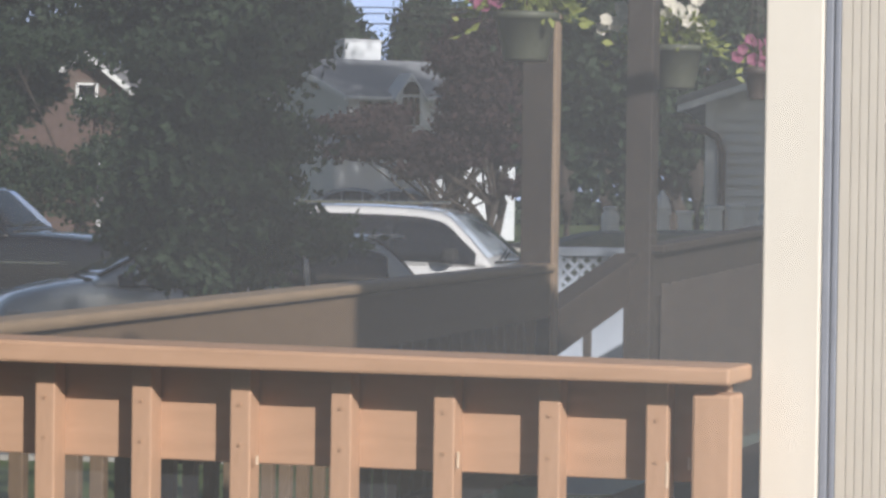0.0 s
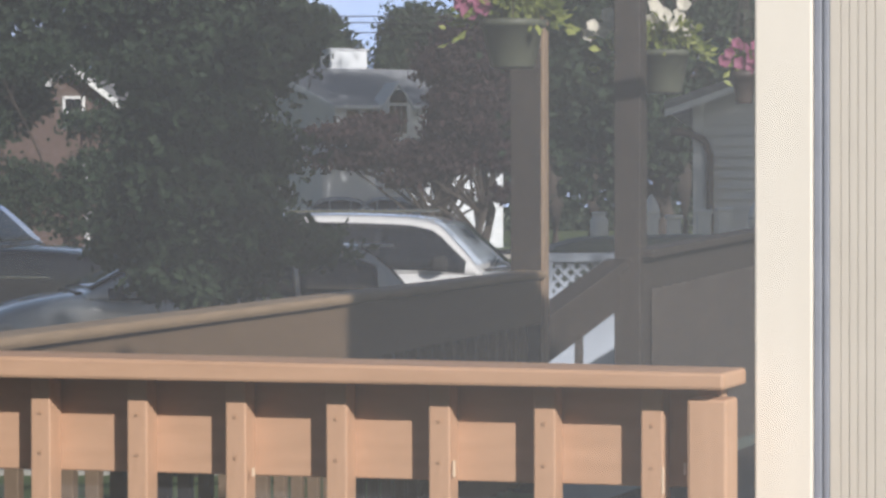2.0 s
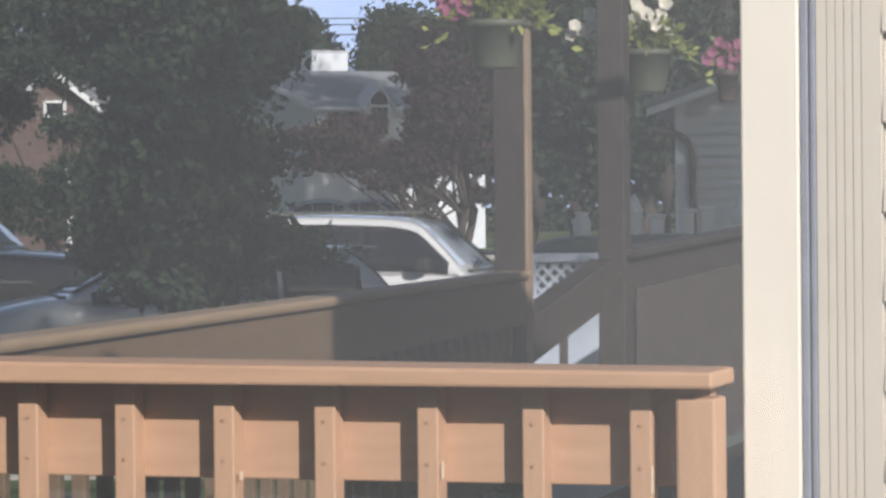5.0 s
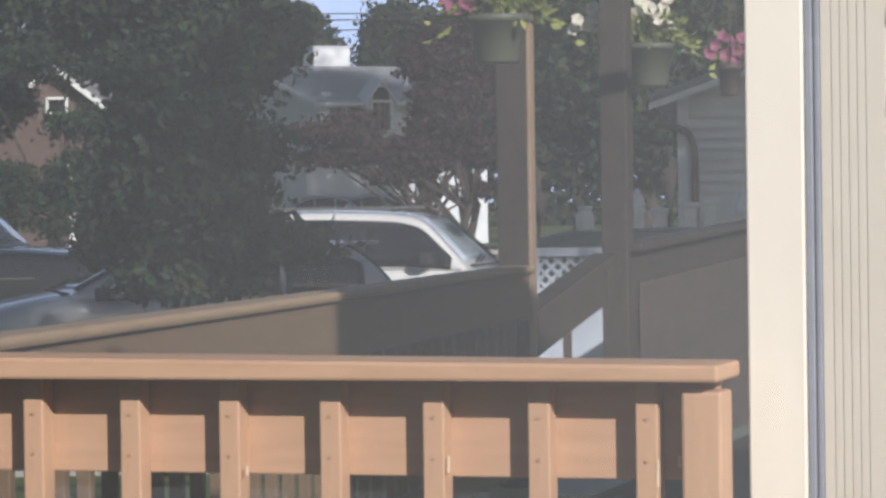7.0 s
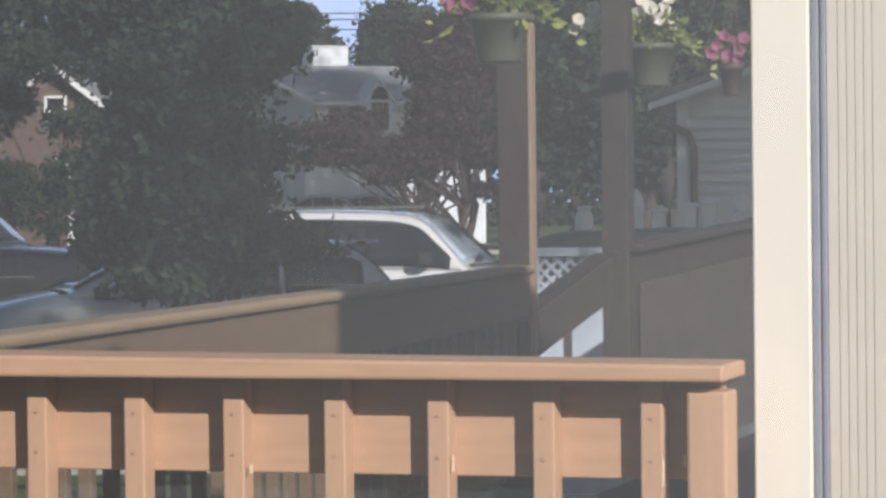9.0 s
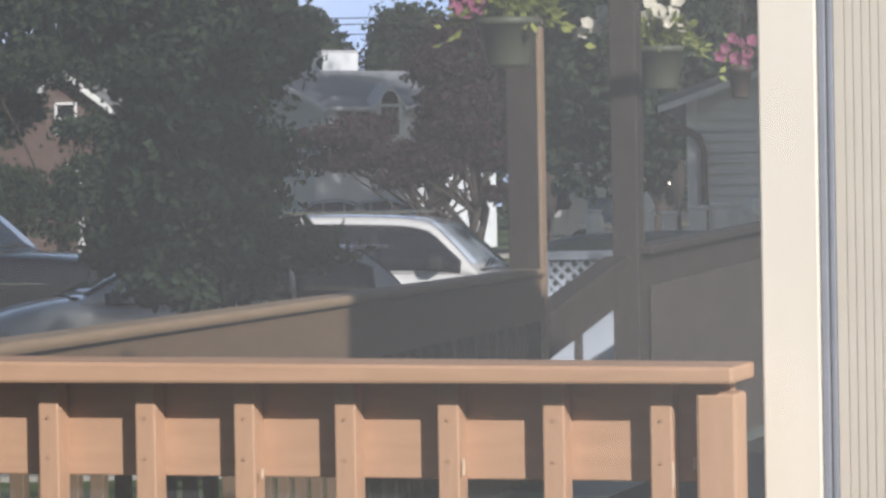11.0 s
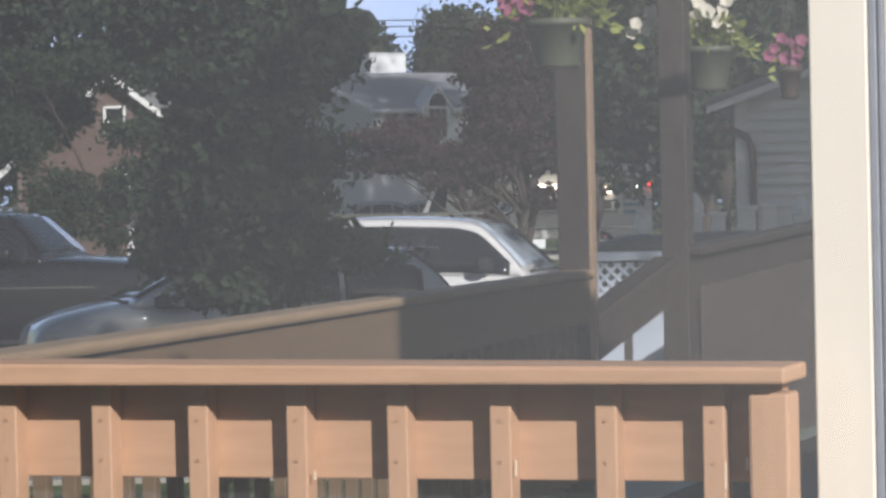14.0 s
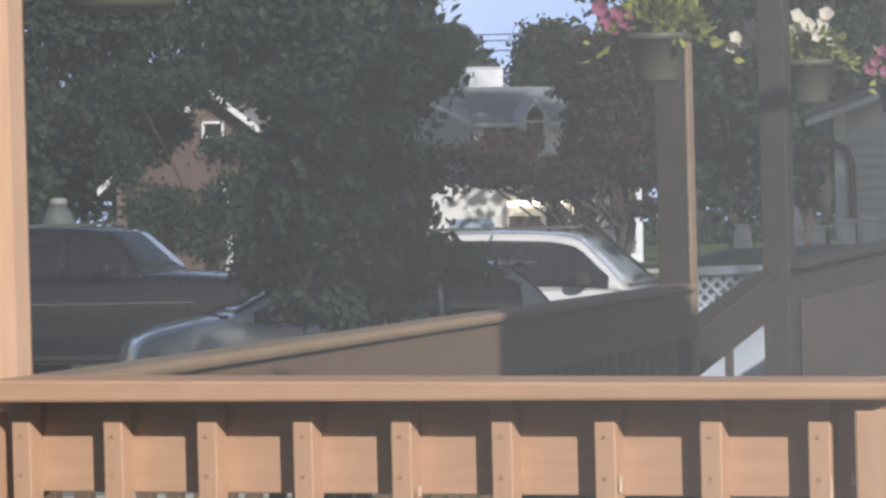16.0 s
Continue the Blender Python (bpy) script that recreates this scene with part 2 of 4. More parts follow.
def clumps(blobs, per, seed, spread=0.33, clump=14):
    """Leaf centres gathered in twig-like clumps inside ellipsoids (x, y, z, rx, ry, rz, weight)."""
    rng = np.random.default_rng(seed)
    out = []
    for x, y, z, rx, ry, rz, wgt in blobs:
        k = max(1, int(per * wgt / clump))
        d = rng.normal(size=(k, 3))
        d /= np.linalg.norm(d, axis=1)[:, None]
        rad = rng.uniform(0.25, 1.0, size=(k, 1)) ** 0.45
        cen = d * rad * (rx, ry, rz) + (x, y, z)
        pts = cen[:, None, :] + rng.normal(size=(k, clump, 3)) * spread * (1, 1, 0.6)
        out.append(pts.reshape(-1, 3))
    return np.concatenate(out)


def tree(name, x, y, ground, trunk_h, trunk_r, blobs, per, leaf, material, label, seed, spread=0.33, stems=1, category="tree"):
    t = thing(name, pose(x, y, ground), label, category)
    rng = random.Random(seed)
    bm = bmesh.new()
    for s in range(stems):
        a = 2 * math.pi * s / stems + 0.6
        off = 0.0 if stems == 1 else 0.22
        lean = 0.0 if stems == 1 else 0.55
        p = [(off * math.cos(a) + lean * math.cos(a) * k / 4 + rng.uniform(-0.03, 0.03), off * math.sin(a) + lean * math.sin(a) * k / 4, trunk_h * k / 4 - (0.05 if k == 0 else 0)) for k in range(5)]
        tube(bm, p, [trunk_r * (1.25 - 0.14 * k) for k in range(5)], 10)
        top = Vector(p[-1])
        for b in blobs:
            e = Vector((b[0] - x, b[1] - y, b[2] - ground))
            st = Vector(p[2]).lerp(top, rng.uniform(0.2, 1.0))
            mid = st.lerp(e, 0.5) + Vector((rng.uniform(-.15, .15), rng.uniform(-.15, .15), rng.uniform(0, .25)))
            tube(bm, [st, mid, e], [trunk_r * 0.4, trunk_r * 0.24, trunk_r * 0.08], 6)
            for _ in range(5):
                q = e + Vector((rng.uniform(-1, 1) * b[3], rng.uniform(-1, 1) * b[4], rng.uniform(-1, 1) * b[5])) * 0.8
                tube(bm, [mid.lerp(e, rng.uniform(0.1, 1)), q], [trunk_r * 0.12, trunk_r * 0.03], 5)
    part("trunk", bm, BARK, t)
    c = clumps(blobs, per, seed, spread) - np.array((x, y, ground))
    rs = np.random.default_rng(seed + 1).uniform(0.6, 1.25, len(c)) * leaf
    me = leaf_mesh("crown", c, rs, seed + 2)
    me.materials.append(material)
    part("crown", me, material, t)
    return t


# ---- ground ----
bm = bmesh.new()
n = 24
grid = [[bm.verts.new((-600 + 1200 * i / n, -300 + 1500 * j / n, -0.02)) for i in range(n + 1)] for j in range(n + 1)]
for j in range(n):
    for i in range(n):
        bm.faces.new((grid[j][i], grid[j][i + 1], grid[j + 1][i + 1], grid[j + 1][i]))
solid("ground", bm, GRASS, "mown green lawn reaching to the horizon", "lawn", "structure")
solid("driveway", boxm(-14, 3.5, 22.0, 41.0, -0.1, 0.02), CONCRETE, "pale concrete driveway with parked cars on it", "driveway", "structure")
solid("road", boxm(-200, 200, 93.5, 101.0, -0.1, 0.0), ASPHALT, "grey asphalt residential street", "road", "structure")
solid("kerb", boxm(-200, 200, 93.3, 93.5, -0.1, 0.12, bevel=0.02), CONCRETE, "pale concrete kerb along the street", "kerb", "structure")
solid("kerb", boxm(-200, 200, 101.0, 101.2, -0.1, 0.12, bevel=0.02), CONCRETE, "pale concrete kerb along the street", "kerb", "structure")

sky_m = bpy.data.materials.new("sky_backdrop")
sky_m.use_nodes = True
nt = sky_m.node_tree
em = nt.nodes.new("ShaderNodeEmission")
tcs = nt.nodes.new("ShaderNodeTexCoord")
ns = nt.nodes.new("ShaderNodeTexNoise")
ns.inputs["Scale"].default_value = 0.03
nt.links.new(tcs.outputs["Object"], ns.inputs["Vector"])
nt.links.new(ramp(nt, ns.outputs[0], [(0.35, (0.42, 0.58, 0.98)), (0.7, (0.62, 0.74, 1.0))]), em.inputs[0])
em.inputs[1].default_value = 1.35
nt.links.new(em.outputs[0], nt.nodes["Material Output"].inputs[0])
solid("backdrop", boxm(-160, 160, 420, 421, -1, 90), sky_m, "clear pale blue evening sky", "sky", "structure")

# ---- porch ----
DECK = pose(0.503, 5.081, 0, 0, 0, -17.6)
TOP = 1.677


RUST = mat("rusty_nail", (0.40, 0.245, 0.15), (0.47, 0.29, 0.18), 40, 0.7, 0.3)
PALE = mat("bare_wood", (0.66, 0.50, 0.36), (0.78, 0.62, 0.46), 20, 0.7)
NAIL = mesh("nail", lathe(bmesh.new(), [(0.0032, -0.001), (0.0032, 0.002)], 8, m=pose(0, 0, 0, 90, 0, 0)), RUST)


def railing(m, length, n_bal, first, step, top, floor_z, wood, wood_v, label, posts=(), board_h=0.17, cap_y=(-0.122, 0.05), cap_h=0.033, bal_y=-0.039, bal_d=0.038, cap_end=0.0, nails=False, board_end=0.012, warp=(0.0, 0.0), cap_wood=None, round_cap=0.013):
    """A deck railing from local x = -length to 0: flat cap, board behind the balusters, bottom rail."""
    r = thing("deck_railing", m @ pose(0, 0, floor_z), label, "railing", "deck railings")
    h = top - floor_z
    cap = boxm(-length, -cap_end, cap_y[0], cap_y[1], h, h + cap_h, bevel=round_cap)
    for v in cap.verts:
        if v.co.z > h + cap_h * 0.5:
            v.co.z += warp[0] + (warp[1] - warp[0]) * (1 + v.co.x / length)
    part("cap", cap, cap_wood or wood, r)
    part("board", boxm(-length + 0.005, -board_end, 0, 0.036, h - board_h, h - 0.001, bevel=0.003), wood, r)
    part("bottom_rail", boxm(-length + 0.005, -board_end, 0, 0.036, 0.09, 0.18, bevel=0.003), wood, r)
    bal = mesh("baluster", boxm(0, 0.038, bal_y, bal_y + bal_d, 0.06, h - 0.002, bevel=0.003), wood_v)
    for k in range(n_bal):
        b = part("baluster", bal, wood_v, r)
        b.location = (first - step * k, 0, 0)
    if nails:
        for k in range(n_bal):
            for dz in (0.045, 0.115):
                o = part("nail", NAIL, RUST, r)
                o.location = (first - step * k + 0.019, bal_y - 0.0006, h - dz - 0.02)
        for x, z, hh in ((-0.1455, -0.155, 0.022), (-0.507, -0.145, 0.014), (-0.108, -0.135, 0.010), (-0.87, -0.16, 0.008)):
            o = part("worn_chip", boxm(-0.0022, 0.0022, 0, 0.003, -hh, hh, bevel=0.001), PALE, r, "pale worn chip")
            o.location = (x, bal_y - 0.001, h + z)
    for x0, x1, y0, y1, zt in posts:
        part("post", boxm(x0, x1, y0, y1, 0, zt - floor_z, bevel=0.006), wood_v, r)
    return r


FLOOR = 0.72
railing(DECK, 1.668, 9, -0.183, 0.1846, TOP, FLOOR, WOOD, WOOD_V, "sunlit orange-stained wooden deck railing with square balusters",
        posts=[(-0.097, -0.029, -0.085, -0.002, TOP - 0.017), (-1.775, -1.69, -0.06, -0.002, TOP - 0.02)], bal_y=-0.049, bal_d=0.048, cap_end=0.026, nails=True, board_end=0.055, warp=(0.008, -0.005), round_cap=0.006)
lp = thing("porch_post", DECK @ pose(-1.768, 0.125, FLOOR, 0, 0, 27), "sunlit orange-stained square wooden porch post", "post", "porch posts")
part("shaft", boxm(-0.055, 0.055, -0.05, 0.05, 0, 2.6, bevel=0.006), WOOD_V, lp)

# cream corner of the house beside the railing
fr = thing("window_frame", DECK @ pose(0, 0, 0.3), "cream vinyl frame with grey gasket and fluted trim", "window frame", kind="structure")
part("jamb", boxm(-0.013, 0.085, 0.052, 0.15, 0, 2.6, bevel=0.004), CREAM, fr)
part("gasket", boxm(0.086, 0.0995, 0.058, 0.14, 0, 2.6, bevel=0.003), GASKET, fr, "blue-grey gasket strip")
part("seam", boxm(0.0995, 0.1012, 0.066, 0.13, 0, 2.6), BLACK, fr, "dark seam")
part("gasket", boxm(0.1012, 0.1120, 0.060, 0.14, 0, 2.6, bevel=0.003), GASKET, fr, "blue-grey gasket strip")
for x, wide in ((0.1125, 0.0180), (0.1309, 0.0139), (0.1452, 0.0139), (0.1595, 0.0139), (0.1738, 0.0139), (0.1881, 0.0330)):
    bm = bmesh.new()
    prism(bm, [(x, 0), (x + wide, 0), (x + wide, 2.6), (x, 2.6)], 0.0615, 0.0645)
    for v in bm.verts:
        if v.co.y < 0.063:
            v.co.x += 0.0006 if v.co.x < x + 0.006 else -0.0011
    part("flute", bm, CREAM2, fr)
part("flute_base", boxm(0.1125, 0.2225, 0.065, 0.13, 0, 2.6), CREAM2, fr)
wall = thing("wall_east", DECK @ pose(0, 0, 0), "cream lapped siding wall of the house", "wall", kind="structure")
part("backing", boxm(0.1125, 2.8, 0.132, 0.30, 0, 2.9), CREAM2, wall)
lap = mesh("siding_board", prism(bmesh.new(), [(0.131, 0), (0.062, 0.0), (0.058, 0.004), (0.080, 0.146), (0.131, 0.146)], 0.2235, 2.8), CREAM2)
for k in range(17):
    o = part("siding_board", lap, CREAM2, wall)
    o.matrix_basis = Matrix(((0, 1, 0, 0), (1, 0, 0, 0), (0, 0, 1, 0.33 + 0.148 * k), (0, 0, 0, 1)))

scr = thing("haze_screen", DECK @ pose(0, 0, 0.8), "dusty grey insect mesh stretched behind the railing", "insect screen")
mesh_ob = part("mesh", boxm(-1.70, 0.02, 0.0555, 0.057, 0, 3.6), screen_mat("insect_mesh", (0.110, 0.122, 0.150), (0.150, 0.160, 0.185), 0.12, 0.10, -1.7, 0.0), scr)
mesh_ob.visible_shadow = False
part("top_strip", boxm(-1.70, 0.02, 0.053, 0.066, 3.601, 3.63), CREAM, scr)
part("bottom_strip", boxm(-1.70, 0.02, 0.053, 0.066, -0.03, -0.001), CREAM, scr)

# added sheet: its pale scatter stands in for veiling glare, denser to the right
fs = thing("haze_screen", DECK @ pose(0, -0.36, 0.1), "added haze sheet before the railing, standing in for glare", "insect screen")
mesh_ob = part("mesh", boxm(-2.7, 0.9, 0, 0.0015, 0.03, 4.4), screen_mat("haze_sheet", (0.72, 0.76, 0.82), (0.82, 0.85, 0.88), 0.011, 0.049, -1.62, 0.0), fs)
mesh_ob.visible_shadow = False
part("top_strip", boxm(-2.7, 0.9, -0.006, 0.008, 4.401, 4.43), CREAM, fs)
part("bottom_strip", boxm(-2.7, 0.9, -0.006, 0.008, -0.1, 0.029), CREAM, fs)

# deck floor boards and roof
deck = thing("deck_floor", DECK @ pose(0, 0, 0), "dark wooden deck floor", "deck", kind="structure")
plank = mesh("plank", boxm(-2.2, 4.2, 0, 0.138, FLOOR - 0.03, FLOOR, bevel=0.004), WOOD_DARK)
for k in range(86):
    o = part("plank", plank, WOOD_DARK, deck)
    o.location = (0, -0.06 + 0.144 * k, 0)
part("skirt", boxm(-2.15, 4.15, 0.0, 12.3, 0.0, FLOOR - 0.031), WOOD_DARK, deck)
# beam that carries the hanging pots, and an unseen block added to shade the side railing
house = thing("shade_block", pose(2.55, 4.2, 0), "unseen cream-sided block added to shade the side railing", "house", kind="structure")
part("wall", boxm(0, 7.0, 0, 2.5, 0, 4.46), CREAM2, house)
part("roof", boxm(-0.02, 7.05, -0.03, 2.53, 4.461, 4.55), SHINGLE, house)
# unseen wall added to keep sky light out of the railing's shadows
solid("sky_block_wall", boxm(-9, 9, -3.4, -3.0, 0, 4.3), CREAM2, "unseen cream-sided wall added to block sky fill", "wall", "structure")


def line_pose(ax, ay, bx, by):
    """A frame at b whose x axis points from a to b."""
    return pose(bx, by, 0, 0, 0, math.degrees(math.atan2(by - ay, bx - ax)))


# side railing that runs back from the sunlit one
railing(line_pose(-1.42, 5.55, 0.384, 13.0), 7.66, 41, -0.17, 0.1835, 1.635, FLOOR, WOOD_SIDE, WOOD_SIDE, "brown wooden deck railing with shade in its colour, running back to a porch post",
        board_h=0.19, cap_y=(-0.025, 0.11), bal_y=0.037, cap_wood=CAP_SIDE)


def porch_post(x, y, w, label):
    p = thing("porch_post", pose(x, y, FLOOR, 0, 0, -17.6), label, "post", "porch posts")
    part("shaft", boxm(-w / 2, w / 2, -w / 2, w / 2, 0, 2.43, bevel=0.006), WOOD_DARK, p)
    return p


p1 = porch_post(0.335, 13.1, 0.134, "dark wooden porch post with a pale strip for its lit side")
# strip added to show the sunlit side face of the post
part("lit_edge_strip", boxm(0.0685, 0.084, -0.072, 0.0, 0, 2.43, bevel=0.003), LIT_SIDE, p1, "pale strip for the sunlit side")
porch_post(0.822, 14.1, 0.125, "wooden porch post with shade in its dark colour")

# stair rail and back rail
st = thing("stair_railing", pose(0, 0, 0), "dark wooden stair railing sloping down from a porch post", "railing")


def bar(ax, ay, az, bx, by, bz, w, h):
    bm = bmesh.new()
    a, b = Vector((ax, ay, az)), Vector((bx, by, bz))
    L = (b - a).length
    box(bm, 0, L, -w / 2, w / 2, -h, 0, bevel=0.004)
    d = (b - a).normalized()
    s = d.cross(Vector((0, 0, 1))).normalized()
    u = s.cross(d)
    bmesh.ops.transform(bm, matrix=Matrix(((d.x, -s.x, u.x, a.x), (d.y, -s.y, u.y, a.y), (d.z, -s.z, u.z, a.z), (0, 0, 0, 1))), verts=bm.verts)
    return bm


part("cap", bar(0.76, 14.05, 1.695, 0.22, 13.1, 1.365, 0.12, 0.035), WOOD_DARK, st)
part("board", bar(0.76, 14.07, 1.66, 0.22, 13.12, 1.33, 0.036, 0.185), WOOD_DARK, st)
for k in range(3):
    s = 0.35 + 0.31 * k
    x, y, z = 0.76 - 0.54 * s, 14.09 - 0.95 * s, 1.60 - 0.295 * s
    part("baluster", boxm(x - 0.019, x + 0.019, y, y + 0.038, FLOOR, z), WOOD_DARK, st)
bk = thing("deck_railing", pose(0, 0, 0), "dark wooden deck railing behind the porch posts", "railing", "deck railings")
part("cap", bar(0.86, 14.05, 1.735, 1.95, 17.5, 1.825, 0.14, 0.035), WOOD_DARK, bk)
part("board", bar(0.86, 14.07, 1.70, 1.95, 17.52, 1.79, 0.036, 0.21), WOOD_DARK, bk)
# dark sheet added to close the gaps below the board
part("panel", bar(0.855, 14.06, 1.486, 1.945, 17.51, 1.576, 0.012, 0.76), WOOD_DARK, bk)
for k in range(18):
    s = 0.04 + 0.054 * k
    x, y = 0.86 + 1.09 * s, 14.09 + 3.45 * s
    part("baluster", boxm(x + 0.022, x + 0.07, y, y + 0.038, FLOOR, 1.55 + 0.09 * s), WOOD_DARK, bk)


bmr = thing("porch_beam", pose(0, 0, 0), "dark wooden porch beams between the posts", "beam")
part("beam", bar(-0.5, 11.92, 3.33, 2.4, 12.65, 3.22, 0.09, 0.06), WOOD_DARK, bmr)
part("beam", bar(0.1, 14.03, 3.33, 2.4, 14.75, 3.22, 0.09, 0.06), WOOD_DARK, bmr)
part("rafter", bar(0.10, 11.8, 3.15, 0.36, 14.3, 3.15, 0.09, 0.02), WOOD_DARK, bmr)
brk_arm = part("bracket", bar(-1.125, 5.74, 3.20, -0.96, 6.35, 3.20, 0.03, 0.03), BROWN, lp, "dark metal bracket")
brk_arm.matrix_parent_inverse = lp.matrix_world.inverted()

# ---- hanging pots ----
def petunia(bm, p, r, rng):
    """A trumpet flower: five soft lobes on a short funnel."""
    q = Vector((rng.uniform(-.6, .6), -1, rng.uniform(-0.2, .5))).to_track_quat("Z", "Y")
    c = bm.verts.new(Vector(p) - q @ Vector((0, 0, r * 0.7)))
    ring = []
    for k in range(10):
        a = 2 * math.pi * k / 10
        rr = r * (1.0 if k % 2 == 0 else 0.82)
        ring.append(bm.verts.new(Vector(p) + q @ Vector((rr * math.cos(a), rr * math.sin(a), rng.uniform(-.1, .1) * r))))
    for k in range(10):
        bm.faces.new((c, ring[k], ring[(k + 1) % 10]))


def hanging_pot(x, y, z, r, h, flowers, petals, label, seed, leaves=500, pot_mat=None):
    t = thing("hanging_pot", pose(x, y, z), label, "flower pot", "hanging flower pots")
    part("pot", lathe(bmesh.new(), [(r * 0.62, 0), (r * 0.68, 0.01), (r * 0.93, h - 0.03), (r * 1.03, h - 0.03), (r * 1.05, h), (r * 0.97, h), (r * 0.9, h - 0.04)], 24), pot_mat or POT, t)
    wires = bmesh.new()
    for k in range(3):
        a = 2.1 * k + 0.5
        tube(wires, [(r * math.cos(a), r * math.sin(a), h), (0, 0, h + 0.42)], 0.003, 5)
    tube(wires, [(0, 0, h + 0.42), (0, 0, 3.21 - z)], 0.006, 5)
    part("hanger", wires, BROWN, t)
    rng = np.random.default_rng(seed)
    c = rng.normal(size=(leaves, 3)) * (r * 0.75, r * 0.55, 0.035) + (0, 0, h + 0.07)
    c[:, 2] -= 0.9 * np.maximum(0, np.abs(c[:, 0]) - r * 1.0)
    me = leaf_mesh("foliage", c, rng.uniform(0.03, 0.06, leaves), seed)
    me.materials.append(LEAF_POT)
    part("foliage", me, LEAF_POT, t)
    rr = random.Random(seed)
    for fx, fz in flowers:
        bm = bmesh.new()
        petunia(bm, (fx, -r * rr.uniform(0.5, 1.0), fz), rr.uniform(0.034, 0.046) * (0.7 if r < 0.06 else 1.0), rr)
        part("flower", bm, petals, t)
    return t


hanging_pot(0.244, 12.1, 2.485, 0.128, 0.19, [(-0.20, 0.25), (-0.15, 0.27), (-0.17, 0.22), (-0.22, 0.29), (-0.12, 0.24)], PETAL_P, "green plastic hanging pot with yellow-green foliage and pink flowers", 3, 700)
hanging_pot(0.985, 14.3, 2.455, 0.128, 0.20, [(0.0, 0.36), (-0.06, 0.33), (0.07, 0.36), (0.11, 0.29), (0.04, 0.31), (-0.04, 0.40), (0.09, 0.41), (-0.35, 0.27), (-0.33, 0.31), (-0.26, 0.36), (-0.25, 0.32), (-0.21, 0.35), (-0.29, 0.29)],
            PETAL_W, "green hanging pot with white petunias", 5, 600)
hanging_pot(1.17, 12.3, 2.35, 0.05, 0.13, [(-0.06, 0.20), (0.0, 0.22), (0.03, 0.18), (-0.02, 0.16), (-0.08, 0.17), (0.05, 0.23), (-0.03, 0.24), (0.02, 0.14)], PETAL_P, "slim dark hanging planter with pink flowers", 7, 40, BROWN)
hanging_pot(-0.985, 6.25, 2.428, 0.165, 0.17, [(0.0, 0.3)], PETAL_P, "green plastic hanging pot seen from below", 9, 300)

# ---- white lattice fence ----
lf = thing("lattice_fence", pose(0.585, 19.0, 0), "white vinyl lattice fence panel with blue shade in its colour", "fence")
part("post", boxm(0, 0.04, -0.045, 0.045, 0, 1.60, bevel=0.005), LATTICE, lf)
part("top_rail", boxm(-0.01, 0.95, -0.05, 0.05, 1.567, 1.622, bevel=0.006), LATTICE, lf)
part("mid_rail", boxm(0.041, 0.95, -0.03, 0.03, 1.24, 1.287, bevel=0.006), LATTICE, lf)
part("panel", boxm(0.041, 0.95, -0.015, 0.015, 0.1, 1.239), LATTICE, lf)
for sgn in (1, -1):
    for k in range(17):
        bm = boxm(-0.011, 0.011, -0.006, 0.006, -0.30, 0.30, m=pose(-0.12 + 0.078 * k, 0.006 * sgn, 1.425, 0, 45 * sgn, 0))
        for co, no in (((0.95, 0, 0), (1, 0, 0)), ((0, 0, 1.287), (0, 0, -1)), ((0, 0, 1.567), (0, 0, 1)), ((0.041, 0, 0), (-1, 0, 0))):
            geo = bm.verts[:] + bm.edges[:] + bm.faces[:]
            bmesh.ops.bisect_plane(bm, geom=geo, plane_co=co, plane_no=no, clear_outer=True)
        if bm.faces:
            part("lattice_slat", bm, LATTICE, lf)
        else:
            bm.free()

# tarp-covered mound behind the lattice
bm = bmesh.new()
prof = [(-1.1, 0), (-1.1, 1.46), (-1.04, 1.60), (-0.8, 1.665), (0.0, 1.685), (0.6, 1.67), (1.0, 1.60), (1.08, 1.4), (1.08, 0)]
prism(bm, prof, 0, 1.2, bevel=0.05)
solid("covered_stack", bm, TARP, "grey-green tarp over a low stack beside the fence", "tarp", m=pose(1.75, 22.0, 0))

# white fence with capped posts
ff = thing("picket_fence", pose(0, 28.0, 0), "white vinyl fence with capped and finialed posts", "fence")


def fence_post(x, top, finial, w=0.125):
    bm = bmesh.new()
    if finial:
        box(bm, x - w / 2, x + w / 2, -w / 2, w / 2, 0, top - 0.22, bevel=0.006)
        box(bm, x - w * 0.62, x + w * 0.62, -w * 0.62, w * 0.62, top - 0.22, top - 0.19, bevel=0.006)
        lathe(bm, [(w * 0.60, top - 0.19), (w * 0.62, top - 0.15), (w * 0.45, top - 0.08), (w * 0.18, top - 0.02), (0.006, top)], 12, m=pose(x, 0, 0))
    else:
        box(bm, x - w / 2, x + w / 2, -w / 2, w / 2, 0, top - 0.04, bevel=0.006)
        box(bm, x - w * 0.64, x + w * 0.64, -w * 0.64, w * 0.64, top - 0.04, top, bevel=0.012)
    part("post", bm, WHITE, ff)


for x, top, fin in ((1.82, 1.975, True), (2.025, 1.79, False), (2.297, 1.84, False), (2.485, 1.855, False), (2.775, 1.93, True), (3.05, 1.86, False), (3.3, 1.86, False)):
    fence_post(x, top, fin)
part("panel", boxm(1.885, 3.4, -0.02, 0.02, 0.1, 1.60), WHITE, ff)
jar = bmesh.new()
lathe(jar, [(0.075, 0), (0.082, 0.01), (0.082, 0.16), (0.072, 0.185), (0.055, 0.20), (0.055, 0.215), (0.07, 0.22), (0.07, 0.24), (0.03, 0.245)], 20)
solid("lantern_jar", jar, WHITE, "white rounded post cap lantern", "lantern", m=pose(1.346, 28.0, 1.575))
